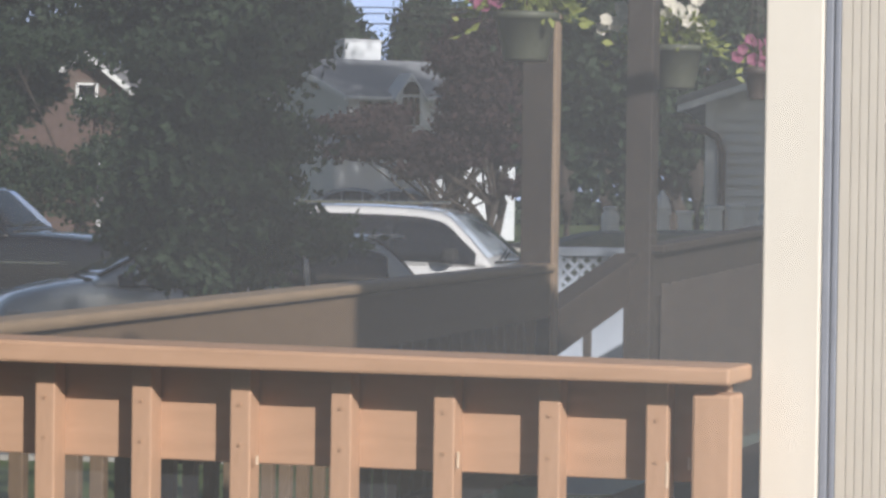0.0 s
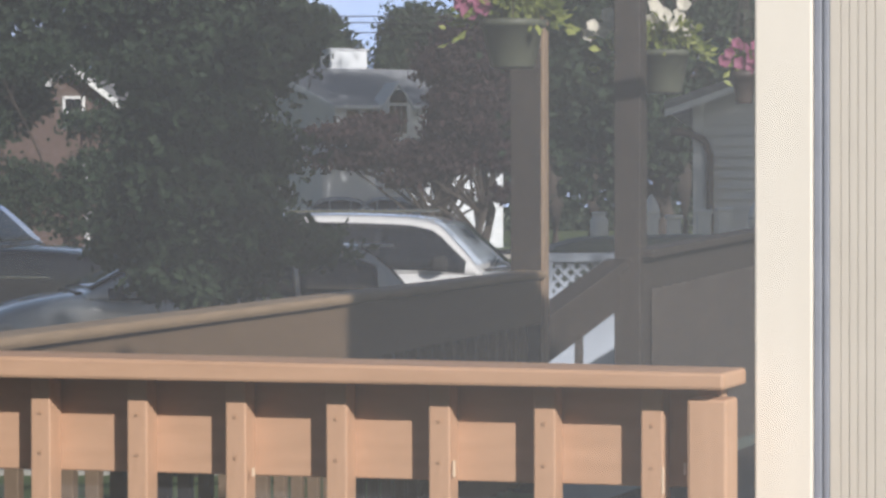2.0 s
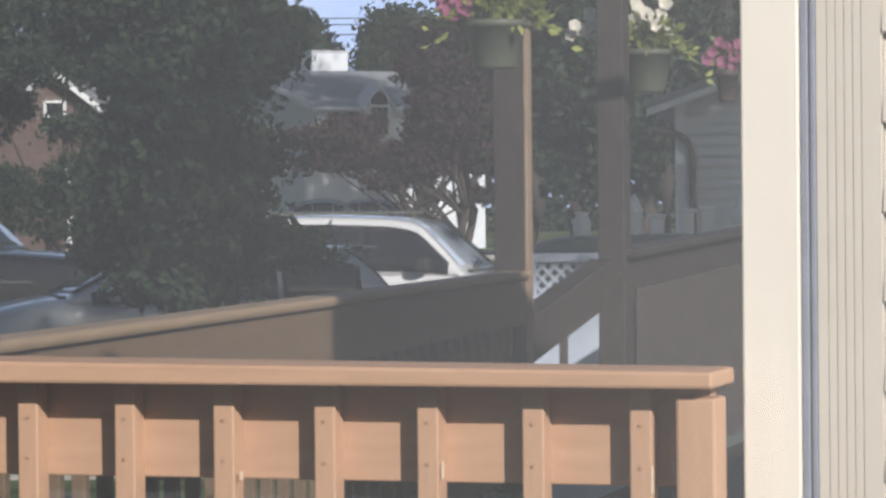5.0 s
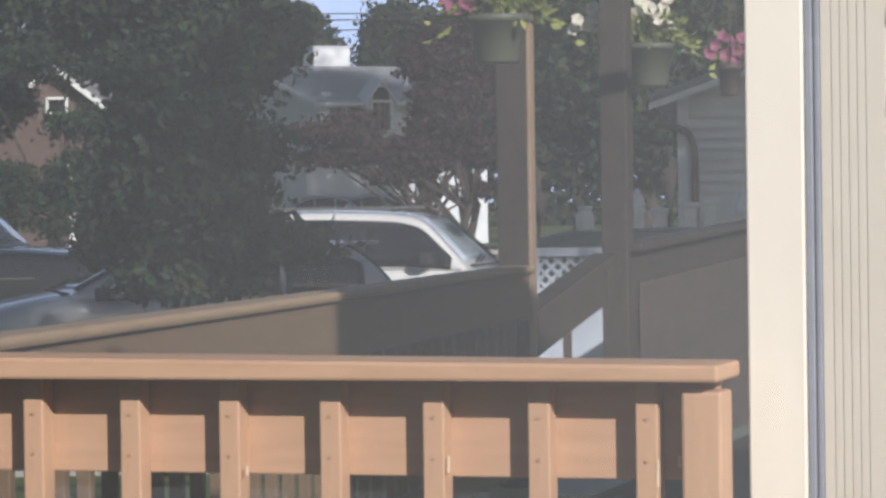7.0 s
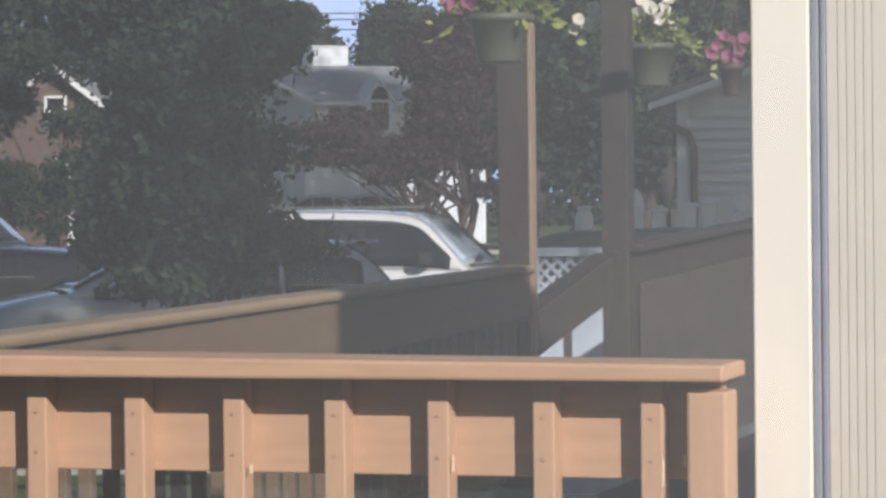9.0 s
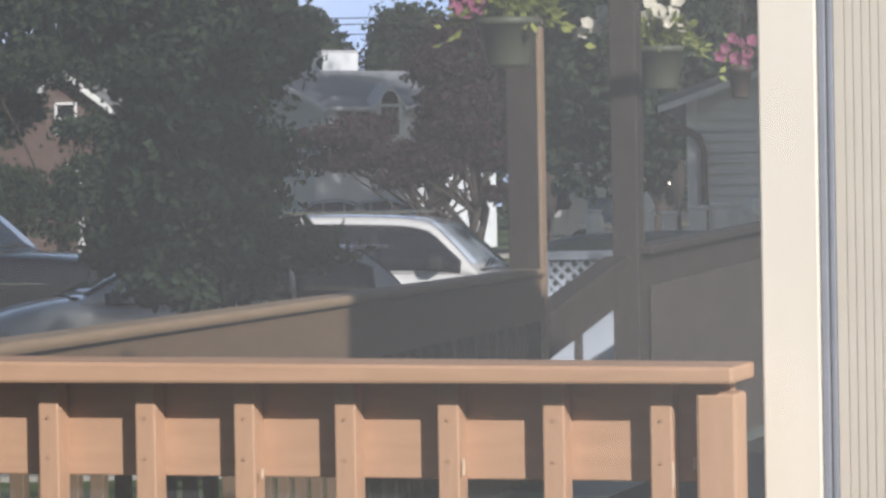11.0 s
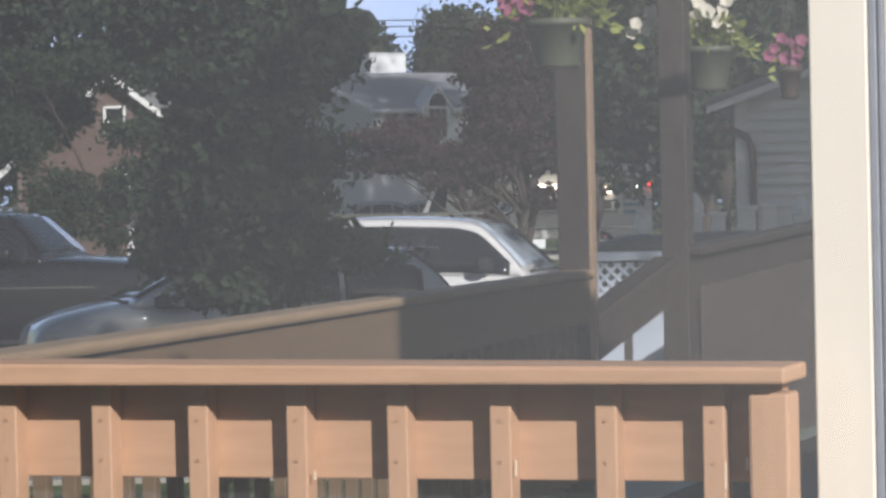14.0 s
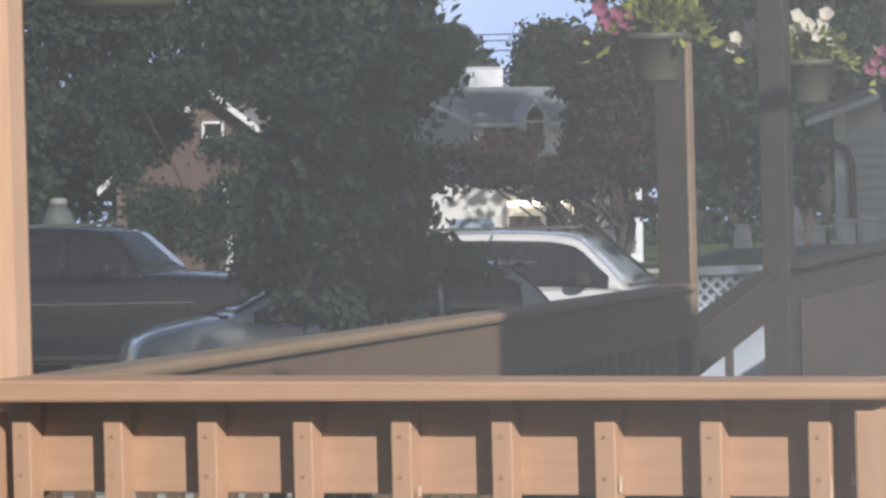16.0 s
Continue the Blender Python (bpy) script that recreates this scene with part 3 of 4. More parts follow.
solid("fence_post", boxm(-0.07, 0.07, -0.07, 0.07, 0, 1.575), WHITE, "white vinyl post under a lantern", "post", m=pose(1.346, 28.0, 0))

# ---- neighbour's white house ----
nh = thing("neighbour_house", pose(2.5, 31.6, 0, 0, 0, -6), "white lap-sided house with brown downspout", "house")
apex_x, eave_z, slope = 4.2, 2.92, 0.345
part("wall", prism(bmesh.new(), [(0, 0), (8.4, 0), (8.4, eave_z), (4.2, eave_z + 4.2 * slope), (0, eave_z)], 0.03, 9), SIDING, nh)
for k in range(38):
    z = 0.05 + 0.11 * k
    x0 = max(0.0, (z + 0.1 - eave_z) / slope)
    if x0 > 3.9:
        break
    bm = bmesh.new()
    bm2 = [bm.verts.new(v) for v in ((x0, 0.028, z), (x0, -0.022, z), (x0, 0.018, z + 0.112), (8.4 - x0, 0.028, z), (8.4 - x0, -0.022, z), (8.4 - x0, 0.018, z + 0.112))]
    for f in ((0, 1, 2), (5, 4, 3), (1, 4, 5, 2), (0, 3, 4, 1)):
        bm.faces.new([bm2[i] for i in f])
    part("siding_board", bm, SIDING, nh)
part("corner_board", boxm(-0.02, 0.09, -0.02, 0.03, 0, eave_z, bevel=0.004), WHITE, nh)
roofm = bmesh.new()
for s in (1, -1):
    prism(roofm, [(4.2, eave_z + 4.2 * slope + 0.02), (4.2 - s * 4.5, eave_z - 0.3 * slope + 0.02), (4.2 - s * 4.5, eave_z - 0.3 * slope + 0.10), (4.2, eave_z + 4.2 * slope + 0.10)], -0.3, 9.3)
part("roof", roofm, SHINGLE, nh)
part("rake_board", prism(bmesh.new(), [(4.2, eave_z + 4.2 * slope + 0.018), (-0.3, eave_z - 0.3 * slope + 0.018), (-0.3, eave_z - 0.3 * slope - 0.05), (4.2, eave_z + 4.2 * slope - 0.07)], -0.29, -0.25), WHITE, nh)
dsp = bmesh.new()
tube(dsp, [(-0.25, -0.12, 2.62), (-0.05, -0.1, 2.60), (0.10, -0.09, 2.52), (0.155, -0.08, 2.38), (0.155, -0.07, 0.15)], 0.042, 8)
part("downspout", dsp, BROWN, nh, "brown metal downspout")


# ---- parked cars ----
def curve(pts, x):
    """Height at x on a smooth line through (x, z) pairs with rising x, with no overshoot."""
    px, pz = [p[0] for p in pts], [p[1] for p in pts]
    if x <= px[0]:
        return pz[0]
    if x >= px[-1]:
        return pz[-1]
    i = max(k for k in range(len(px) - 1) if px[k] <= x)
    d = [(pz[k + 1] - pz[k]) / (px[k + 1] - px[k]) for k in range(len(px) - 1)]

    def slope(k):
        if k == 0 or k == len(px) - 1:
            return d[0 if k == 0 else -1]
        return 0.0 if d[k - 1] * d[k] <= 0 else 2 * d[k - 1] * d[k] / (d[k - 1] + d[k])

    h = px[i + 1] - px[i]
    t = (x - px[i]) / h
    return ((2 * t ** 3 - 3 * t ** 2 + 1) * pz[i] + (t ** 3 - 2 * t ** 2 + t) * h * slope(i)
            + (3 * t ** 2 - 2 * t ** 3) * pz[i + 1] + (t ** 3 - t ** 2) * h * slope(i + 1))


def car(m, L, W, deck_line, roof_line, ws_top, rear_top, paint, label, panes=((0.12, 0.36), (0.375, 0.64), (0.655, 0.93)), wheel=0.35, rails=False, spoiler=False, screen_glass=None, glass_top=0.90):
    """A car along +x with its nose at x = L: deck_line is the top of the lower body, roof_line that of the cabin."""
    t = thing("parked_car", m, label, "car", "parked cars")
    hw = W / 2

    def width(x):
        a = min(1.0, (L - x) / 0.75)
        b = min(1.0, x / 0.5)
        return hw * (0.72 + 0.28 * math.sqrt(max(0.0, 1 - (1 - a) ** 2))) * (0.84 + 0.16 * math.sqrt(max(0.0, 1 - (1 - b) ** 2)))

    def lower(x):
        z, w = curve(deck_line, x), width(x)
        b = 0.24 + 0.16 * max(0.0, 1 - (L - x) / 0.5) + 0.16 * max(0.0, 1 - x / 0.4)
        half = [(w * 0.90, b), (w * 0.98, b + 0.10), (w, b + 0.36 * (z - b)), (w * 1.005, b + 0.60 * (z - b)), (w * 0.985, z - 0.12), (w * 0.97, z - 0.07), (w * 0.93, z - 0.025), (w * 0.84, z), (w * 0.5, z + 0.022), (w * 0.2, z + 0.03)]
        return [(x, -y, zz) for y, zz in half] + [(x, y, zz) for y, zz in half[::-1]]

    stations = sorted({0.0, 0.03, 0.09, 0.18, 0.3, L - 0.3, L - 0.18, L - 0.1, L - 0.05, L - 0.02, L} | {0.3 + (L - 0.6) * k / 30 for k in range(1, 30)})
    body = part("body", loft([lower(x) for x in stations], bmesh.new()), paint, t)

    x0, x1 = roof_line[0][0], roof_line[-1][0]
    base = lambda x: curve(deck_line, x) - 0.03
    roof = lambda x: max(curve(roof_line, x), base(x) + 0.02)
    low_w = lambda x: min(hw - 0.05, width(x) * 0.95)
    top_w = lambda x: low_w(x) - 0.36 * (roof(x) - base(x))

    def upper(x):
        zb, zr, a, b = base(x), roof(x), low_w(x), top_w(x)
        h = zr - zb
        half = [(a, zb), (a + (b - a) * 0.45, zb + h * 0.45), (b, zr - min(0.07, h * 0.3)), (b - 0.03, zr - min(0.03, h * 0.15)), (b - 0.09, zr - 0.006), (b * 0.6, zr + 0.008), (b * 0.25, zr + 0.016)]
        return [(x, -y, zz) for y, zz in half] + [(x, y, zz) for y, zz in half[::-1]]

    part("cabin", loft([upper(x0 + (x1 - x0) * k / 40) for k in range(41)], bmesh.new()), paint, t)

    def sheet(rows, name, material):
        """A thin curved pane through rows of points."""
        bm = bmesh.new()
        g = [[bm.verts.new(p) for p in r] for r in rows]
        for a, b in zip(g, g[1:]):
            for k in range(len(a) - 1):
                bm.faces.new((a[k], a[k + 1], b[k + 1], b[k])).smooth = True
        bmesh.ops.recalc_face_normals(bm, faces=bm.faces)
        bmesh.ops.solidify(bm, geom=bm.faces[:], thickness=-0.004)
        return part(name, bm, material, t)

    def flank(x, f, s):
        zb, zr, a, b = base(x), roof(x), low_w(x), top_w(x)
        h = zr - min(0.07, (zr - zb) * 0.3) - zb
        return (x, s * (a + (b - a) * f + 0.012), zb + h * f)

    for s in (-1, 1):
        for f0, f1 in panes:
            xa, xb = x0 + (x1 - x0) * f0, x0 + (x1 - x0) * f1
            xs = [xa + (xb - xa) * k / 10 for k in range(11)]
            sheet([[flank(x, 0.08 + (glass_top - 0.08) * q / 3, s) for x in xs] for q in range(4)], "side_window", GLASS)

    def over(x, f):
        return (x, f * (top_w(x) - 0.075), roof(x) + 0.020 - 0.012 * f * f)

    fr = [-1, -0.6, -0.2, 0.2, 0.6, 1]
    xs = [ws_top + (x1 - 0.07 - ws_top) * k / 8 for k in range(9)]
    sheet([[over(x, f) for f in fr] for x in xs], "windscreen", screen_glass or GLASS)
    xs = [x0 + 0.05 + (rear_top - x0 - 0.05) * k / 6 for k in range(7)]
    sheet([[over(x, f) for f in fr] for x in xs], "rear_window", screen_glass or GLASS)
    part("cowl", boxm(x1 - 0.12, x1 + 0.05, -hw + 0.3, hw - 0.3, curve(deck_line, x1) + 0.0, curve(deck_line, x1) + 0.037, bevel=0.012), BLACK, t)
    for s in (-1, 1):
        wip = bmesh.new()
        tube(wip, [(x1 + 0.0, s * 0.10 - 0.35, curve(deck_line, x1) + 0.055), (x1 - 0.06, s * 0.10 + 0.2, roof(x1 - 0.1) + 0.045)], 0.008, 5)
        part("wiper", wip, BLACK, t)
        x = x1 - 0.42
        mirror = part("wing_mirror", boxm(x - 0.07, x + 0.09, s * (hw + 0.10) - 0.10, s * (hw + 0.10) + 0.09, base(x) + 0.05, base(x) + 0.20, bevel=0.045), BLACK if paint is CAR_W else paint, t)
        part("mirror_glass", boxm(x - 0.076, x - 0.072, s * (hw + 0.10) - 0.07, s * (hw + 0.10) + 0.06, base(x) + 0.08, base(x) + 0.17), CHROME, mirror)
        zl = curve(deck_line, L - 0.16)
        part("headlight", boxm(L - 0.42, L - 0.10, s * (hw * 0.80) - 0.12, s * (hw * 0.80) + 0.10, zl - 0.19, zl - 0.075, bevel=0.03), LAMP, t)
        part("tail_light", boxm(0.02, 0.20, s * (hw * 0.86) - 0.07, s * (hw * 0.86) + 0.05, base(0.2) - 0.22, base(0.2) - 0.02, bevel=0.02), RED_P, t)
        part("sill_trim", boxm(L * 0.26, L * 0.70, s * hw - 0.012, s * hw + 0.018, 0.30, 0.36, bevel=0.01), BLACK, t)
        # chrome strip added to stand for the light streak along the doors
        part("streak_strip", boxm(0.6, L * 0.76, s * (hw + 0.008) - 0.012, s * (hw + 0.008) + 0.010, base(L * 0.5) - 0.29, base(L * 0.5) - 0.265, bevel=0.004), CHROME, t)
        for xh in (L * 0.37, L * 0.56):
            part("door_handle", boxm(xh, xh + 0.16, s * (hw + 0.006) - 0.02, s * (hw + 0.006) + 0.018, base(xh) - 0.14, base(xh) - 0.11, bevel=0.008), paint, t)
        if rails:
            part("roof_rail", bar(rear_top + 0.3, s * (top_w(L * 0.4) - 0.03), roof(L * 0.4) + 0.05, ws_top - 0.25, s * (top_w(L * 0.4) - 0.03), roof(L * 0.4) + 0.05, 0.03, 0.03), CHROME, t)
        for x in (L * 0.2, L * 0.80):
            arch = part("wheel_arch", lathe(bmesh.new(), [(wheel * 1.18, -0.08), (wheel * 1.18, 0.100)], 28), BLACK, t)
            arch.matrix_basis = pose(x, s * (hw - 0.09), wheel + 0.02, 90, 0, 0)
            w = part("wheel", lathe(bmesh.new(), [(wheel * 0.7, -0.12), (wheel * 0.94, -0.11), (wheel, -0.06), (wheel, 0.06), (wheel * 0.94, 0.11), (wheel * 0.7, 0.12)], 24), BLACK, t)
            w.matrix_basis = pose(x, s * (hw - 0.09), wheel, 90, 0, 0)
            part("rim", lathe(bmesh.new(), [(wheel * 0.1, -0.13), (wheel * 0.62, -0.125), (wheel * 0.68, -0.1), (wheel * 0.68, 0.1), (wheel * 0.62, 0.125), (wheel * 0.1, 0.13)], 20), CHROME, w)
    if spoiler:
        part("spoiler", boxm(rear_top - 0.30, rear_top + 0.05, -hw + 0.34, hw - 0.34, roof(rear_top) + 0.012, roof(rear_top) + 0.045, bevel=0.014), paint, t)
    part("grille", boxm(L - 0.06, L + 0.005, -0.5, 0.5, 0.46, curve(deck_line, L - 0.1) - 0.22, bevel=0.01), BLACK, t)
    return t


G = 0.02
# white one pointing to the right, grey one to the left in front of it, black one behind on the left
car(pose(-2.98, 34.65, G, 0, 0, -14), 4.75, 1.9, [(0, 0.95), (0.08, 1.08), (0.3, 1.14), (3.3, 1.13), (3.75, 1.11), (4.45, 0.98), (4.66, 0.86), (4.75, 0.62)],
    [(0.06, 1.10), (0.42, 1.62), (0.75, 1.70), (1.8, 1.74), (2.7, 1.715), (3.02, 1.66), (3.3, 1.44), (3.62, 1.12)], 3.03, 0.44, CAR_W, "white sport utility vehicle with dark tinted windows", rails=True, screen_glass=GLASS_WS, spoiler=True,
    panes=((0.10, 0.4), (0.4, 0.68), (0.68, 0.95)), glass_top=0.97)
car(pose(-0.45, 28.9, G, 0, 0, 195), 4.0, 1.74, [(0, 0.85), (0.06, 0.97), (0.3, 1.03), (2.7, 1.03), (3.1, 1.06), (3.6, 0.985), (3.86, 0.90), (3.95, 0.80), (4.0, 0.60)],
    [(0.06, 1.02), (0.30, 1.30), (0.55, 1.47), (1.3, 1.55), (2.0, 1.53), (2.35, 1.44), (3.12, 1.08)], 2.38, 0.52, CAR_G, "silver-grey hatchback parked on the driveway", spoiler=True)
car(pose(-8.14, 38.33, G, 0, 0, -12), 4.8, 1.95, [(0, 1.0), (0.08, 1.2), (0.3, 1.28), (2.8, 1.29), (3.0, 1.32), (4.1, 1.25), (4.60, 1.16), (4.75, 1.02), (4.8, 0.75)],
    [(0.06, 1.24), (0.35, 1.75), (0.6, 1.87), (1.4, 1.92), (2.0, 1.90), (2.38, 1.85), (2.65, 1.64), (2.97, 1.31)], 2.40, 0.38, CAR_B, "glossy black sport utility vehicle", rails=True)

solid("house_drive", boxm(-9, 0.5, 101.4, 104.4, 0, 0.42, bevel=0.03), CONCRETE, "raised concrete parking strip before the white house", "driveway", "structure")
SEDAN_DECK = [(0, 0.7), (0.08, 0.88), (0.5, 0.96), (3.0, 0.94), (3.4, 0.93), (4.0, 0.80), (4.2, 0.70), (4.3, 0.5)]
SEDAN_ROOF = [(0.65, 0.95), (1.1, 1.25), (1.5, 1.41), (2.0, 1.44), (2.4, 1.38), (3.15, 0.94)]
car(pose(-5.6, 103.0, 0.42), 4.3, 1.75, SEDAN_DECK, SEDAN_ROOF, 2.42, 1.35, CAR_G, "pale sedan parked before the white house")
car(pose(-0.2, 103.2, 0.42, 0, 0, 180), 4.3, 1.75, SEDAN_DECK, SEDAN_ROOF, 2.42, 1.35, CAR_G, "grey sedan parked before the white house")

# ---- trees ----
tree("shade_tree", -1.85, 22.0, 0, 2.6, 0.13,
     [(-1.75, 21.5, 2.05, 0.55, 0.8, 0.5, 1.0), (-1.30, 21.2, 1.67, 0.32, 0.6, 0.14, 0.32), (-1.75, 21.3, 1.45, 0.45, 0.5, 0.2, 0.4), (-1.75, 21.5, 2.75, 0.5, 1.0, 0.5, 0.8), (-1.62, 21.6, 3.25, 0.48, 1.0, 0.5, 0.8),
      (-2.0, 22, 4.0, 1.2, 1.4, 0.6, 1.3), (-1.5, 22, 4.5, 1.0, 1.2, 0.9, 1.0), (-3.2, 22, 4.4, 1.0, 1.2, 0.7, 0.8), (-2.15, 21.6, 1.75, 0.3, 0.5, 0.25, 0.3), (-2.3, 21.6, 3.35, 0.4, 0.7, 0.3, 0.4), (-1.28, 21.4, 2.95, 0.15, 0.4, 0.22, 0.12), (-0.92, 21.2, 1.62, 0.13, 0.3, 0.07, 0.06), (-1.22, 21.3, 2.3, 0.12, 0.3, 0.15, 0.07), (-1.12, 21.4, 3.05, 0.10, 0.3, 0.25, 0.10), (-1.3, 21.3, 3.7, 0.25, 0.4, 0.2, 0.15)],
     6200, 0.084, LEAF, "broad green shade tree with low hanging branches", 11, 0.10)
tree("maple", 0.2, 60, 0, 1.7, 0.10,
     [(-1.9, 59.5, 3.12, 0.85, 0.9, 0.16, 0.35), (-1.2, 60, 2.72, 1.1, 1.0, 0.14, 0.4), (-2.1, 59.8, 2.62, 0.6, 0.7, 0.10, 0.2), (-1.5, 60, 3.35, 0.4, 0.8, 0.12, 0.15),
      (0.0, 60, 2.85, 0.9, 1.0, 0.16, 0.5), (0.25, 60, 3.25, 0.8, 1.2, 0.35, 0.9), (0.3, 60, 3.8, 0.75, 1.2, 0.45, 0.9), (0.7, 60, 3.4, 0.75, 1.1, 0.5, 0.8), (0.05, 60, 4.5, 0.8, 1.0, 0.4, 0.8),
      (0.5, 60, 5.0, 0.8, 1.0, 0.4, 0.7), (0.95, 60, 2.65, 0.6, 0.9, 0.16, 0.35), (1.1, 60, 2.9, 0.45, 0.9, 0.35, 0.4), (0.95, 59.6, 1.95, 0.3, 0.6, 0.12, 0.06), (-0.85, 59.7, 2.3, 0.55, 0.7, 0.1, 0.10), (-0.3, 59.7, 2.5, 0.7, 0.7, 0.15, 0.3), (1.0, 60, 4.4, 0.6, 1.0, 0.4, 0.5)],
     4200, 0.12, LEAF_RED, "dark maroon-leaved maple in a front yard", 21, 0.13, stems=4)
tree("yard_tree", 3.2, 46, 0, 3.0, 0.25,
     [(2.2, 46, 4.2, 1.3, 1.5, 1.25, 1.2), (3.8, 46, 4.2, 1.6, 1.6, 1.6, 1.4), (2.0, 46, 5.6, 1.6, 1.6, 1.3, 1.2), (4.2, 46, 6.4, 2.0, 2.0, 1.4, 1.4), (2.0, 46.5, 3.0, 1.0, 1.0, 0.35, 0.5), (3.0, 44.8, 2.9, 0.5, 0.7, 0.6, 0.4), (3.5, 44.8, 2.85, 0.4, 0.6, 0.3, 0.2), (2.05, 45.6, 2.10, 0.34, 0.5, 0.11, 0.06), (1.6, 45.6, 2.45, 0.25, 0.5, 0.07, 0.03)],
     3200, 0.16, LEAF, "dense dark green yard tree beyond a fence", 31, 0.22)
tree("evergreen", -12.2, 62, 0, 4.0, 0.25,
     [(-12.2, 62, 2.2, 1.6, 1.6, 1.2, 1.2), (-12.0, 62, 4.2, 1.5, 1.5, 1.3, 1.2), (-11.5, 62, 6.0, 1.8, 1.6, 1.2, 1.2), (-13.5, 62, 5.0, 1.5, 1.5, 2.0, 1.2), (-9.6, 62, 6.3, 1.6, 1.5, 0.8, 0.9), (-8.75, 62, 4.05, 0.45, 0.6, 0.45, 0.35), (-9.2, 62, 3.5, 0.4, 0.6, 0.4, 0.3)],
     3000, 0.2, LEAF_FAR, "tall grey-green conifer beside a brick house", 41, 0.25)
# tall trees added beside the yards to shade cars, fences, truck and white house
for k, (x, y, h, r, z0) in enumerate(((8.3, 24, 8.0, 2.0, 3.4), (5.8, 21.3, 5.2, 1.1, 2.4), (9.3, 4.3, 15.0, 2.5, 9.8), (3.0, 89.0, 13.0, 2.9, 5.2), (7.2, 86.0, 10.5, 2.5, 6.0), (11.6, 86.0, 10.5, 2.2, 6.6), (6.8, 89.5, 17.0, 3.2, 10.2))):
    rt = random.Random(70 + k)
    b = [(x + rt.uniform(-.6, .6) * r, y + rt.uniform(-.6, .6) * r, z0 + (h - z0) * (i + 0.5) / 12, r * .62, r * .62, r * .5, 0.6) for i in range(12)]
    tree("shade_tree", x, y, 0, h * 0.5, 0.2, b, 700, 0.34, LEAF_FAR, "tall leafy tree added beside the yards to cast shade", 80 + k, 0.45)
tree("yard_tree", -7.4, 60, 0, 1.8, 0.10,
     [(-8.35, 60, 2.15, 0.75, 0.8, 0.5, 0.7), (-6.9, 60, 2.3, 0.7, 0.8, 0.55, 0.7), (-7.6, 60, 1.55, 1.5, 0.9, 0.35, 0.6), (-6.2, 60, 3.1, 0.5, 0.8, 0.8, 0.6), (-9.2, 60, 3.3, 0.35, 0.7, 0.8, 0.5), (-7.0, 60, 3.35, 0.6, 0.7, 0.25, 0.3), (-8.9, 60, 4.6, 0.9, 0.8, 0.35, 0.5), (-7.2, 60, 4.6, 1.0, 0.9, 0.4, 0.6)],
     2600, 0.12, LEAF, "slender green yard tree before a brick house", 61, 0.16)
rng0 = random.Random(5)
for k, (x, y, h, r) in enumerate(((-9.0, 140, 9.5, 3.4), (-4.9, 145, 9.2, 2.6), (1.6, 138, 9.6, 2.6), (6.0, 130, 12, 4), (-14, 110, 9.5, 4.0), (-19, 115, 10, 4), (-24, 110, 10, 4), (9, 90, 9, 3.4), (14, 100, 11, 4))):
    b = [(x + rng0.uniform(-.6, .6) * r, y + rng0.uniform(-.5, .5) * r, h * rng0.uniform(0.35, 1.0) - 0.8, r * rng0.uniform(.35, .6), r * .5, r * rng0.uniform(.3, .45), 0.5) for _ in range(9)]
    tree("street_tree", x, y, 0, h * 0.5, 0.28, b, 2300, 0.32, LEAF_FAR, "leafy green street tree behind the houses", 50 + k, 0.4)


tree("street_tree", -6.3, 135, 0, 5.0, 0.25, [(-6.9, 135, 8.6, 1.0, 1.5, 1.0, 0.8), (-5.7, 135, 9.0, 0.9, 1.5, 0.8, 0.7), (-5.9, 135, 7.4, 1.2, 1.4, 0.8, 0.8), (-4.9, 135, 8.0, 0.6, 1.2, 0.6, 0.4)],
     2300, 0.30, LEAF_FAR, "leafy green street tree behind the houses", 95, 0.3)
tree("street_tree", -1.9, 135, 0, 5.0, 0.25, [(-2.2, 135, 8.0, 0.8, 1.5, 1.0, 0.7), (-1.3, 135, 8.8, 0.9, 1.5, 0.9, 0.7), (-1.6, 135, 7.2, 1.2, 1.4, 0.8, 0.8), (-2.7, 135, 7.3, 0.5, 1.2, 0.6, 0.3)],
     2300, 0.30, LEAF_FAR, "leafy green street tree behind the houses", 97, 0.3)
tree("street_tree", -7.6, 133, 0, 5.0, 0.25, [(-7.9, 133, 8.2, 1.6, 1.5, 1.3, 1.2), (-5.9, 133, 9.3, 0.8, 1.2, 0.7, 0.6), (-6.2, 133, 7.2, 1.1, 1.2, 0.7, 0.7), (-8.4, 133, 10.2, 1.6, 1.4, 0.9, 1.0), (-5.2, 133, 7.9, 0.5, 1.0, 0.45, 0.25)],
     2600, 0.26, LEAF_FAR, "leafy green street tree behind the houses", 101, 0.28)
tree("street_tree", -2.0, 131, 0, 5.0, 0.25, [(-2.3, 131, 8.4, 0.75, 1.2, 0.8, 0.55), (-1.6, 131, 9.4, 1.0, 1.3, 0.6, 0.7), (-1.5, 131, 7.4, 0.9, 1.2, 0.7, 0.5), (-2.6, 131, 7.4, 0.5, 1.0, 0.4, 0.2), (-0.6, 131, 8.6, 0.9, 1.2, 0.9, 0.7)],
     2000, 0.26, LEAF_FAR, "leafy green street tree behind the houses", 103, 0.30)
hedge_rng = np.random.default_rng(3)
hc = hedge_rng.uniform(size=(70000, 3)) * (110, 6, 1) + (-55, 158, 0)
hc[:, 2] = hc[:, 2] * 1.7 * (4.2 + 1.6 * np.sin(hc[:, 0] * 0.7) + 0.9 * np.sin(hc[:, 0] * 1.9 + 1))
hm = leaf_mesh("far_woods", hc, hedge_rng.uniform(0.22, 0.5, len(hc)), 4)
hm.materials.append(LEAF_FAR)
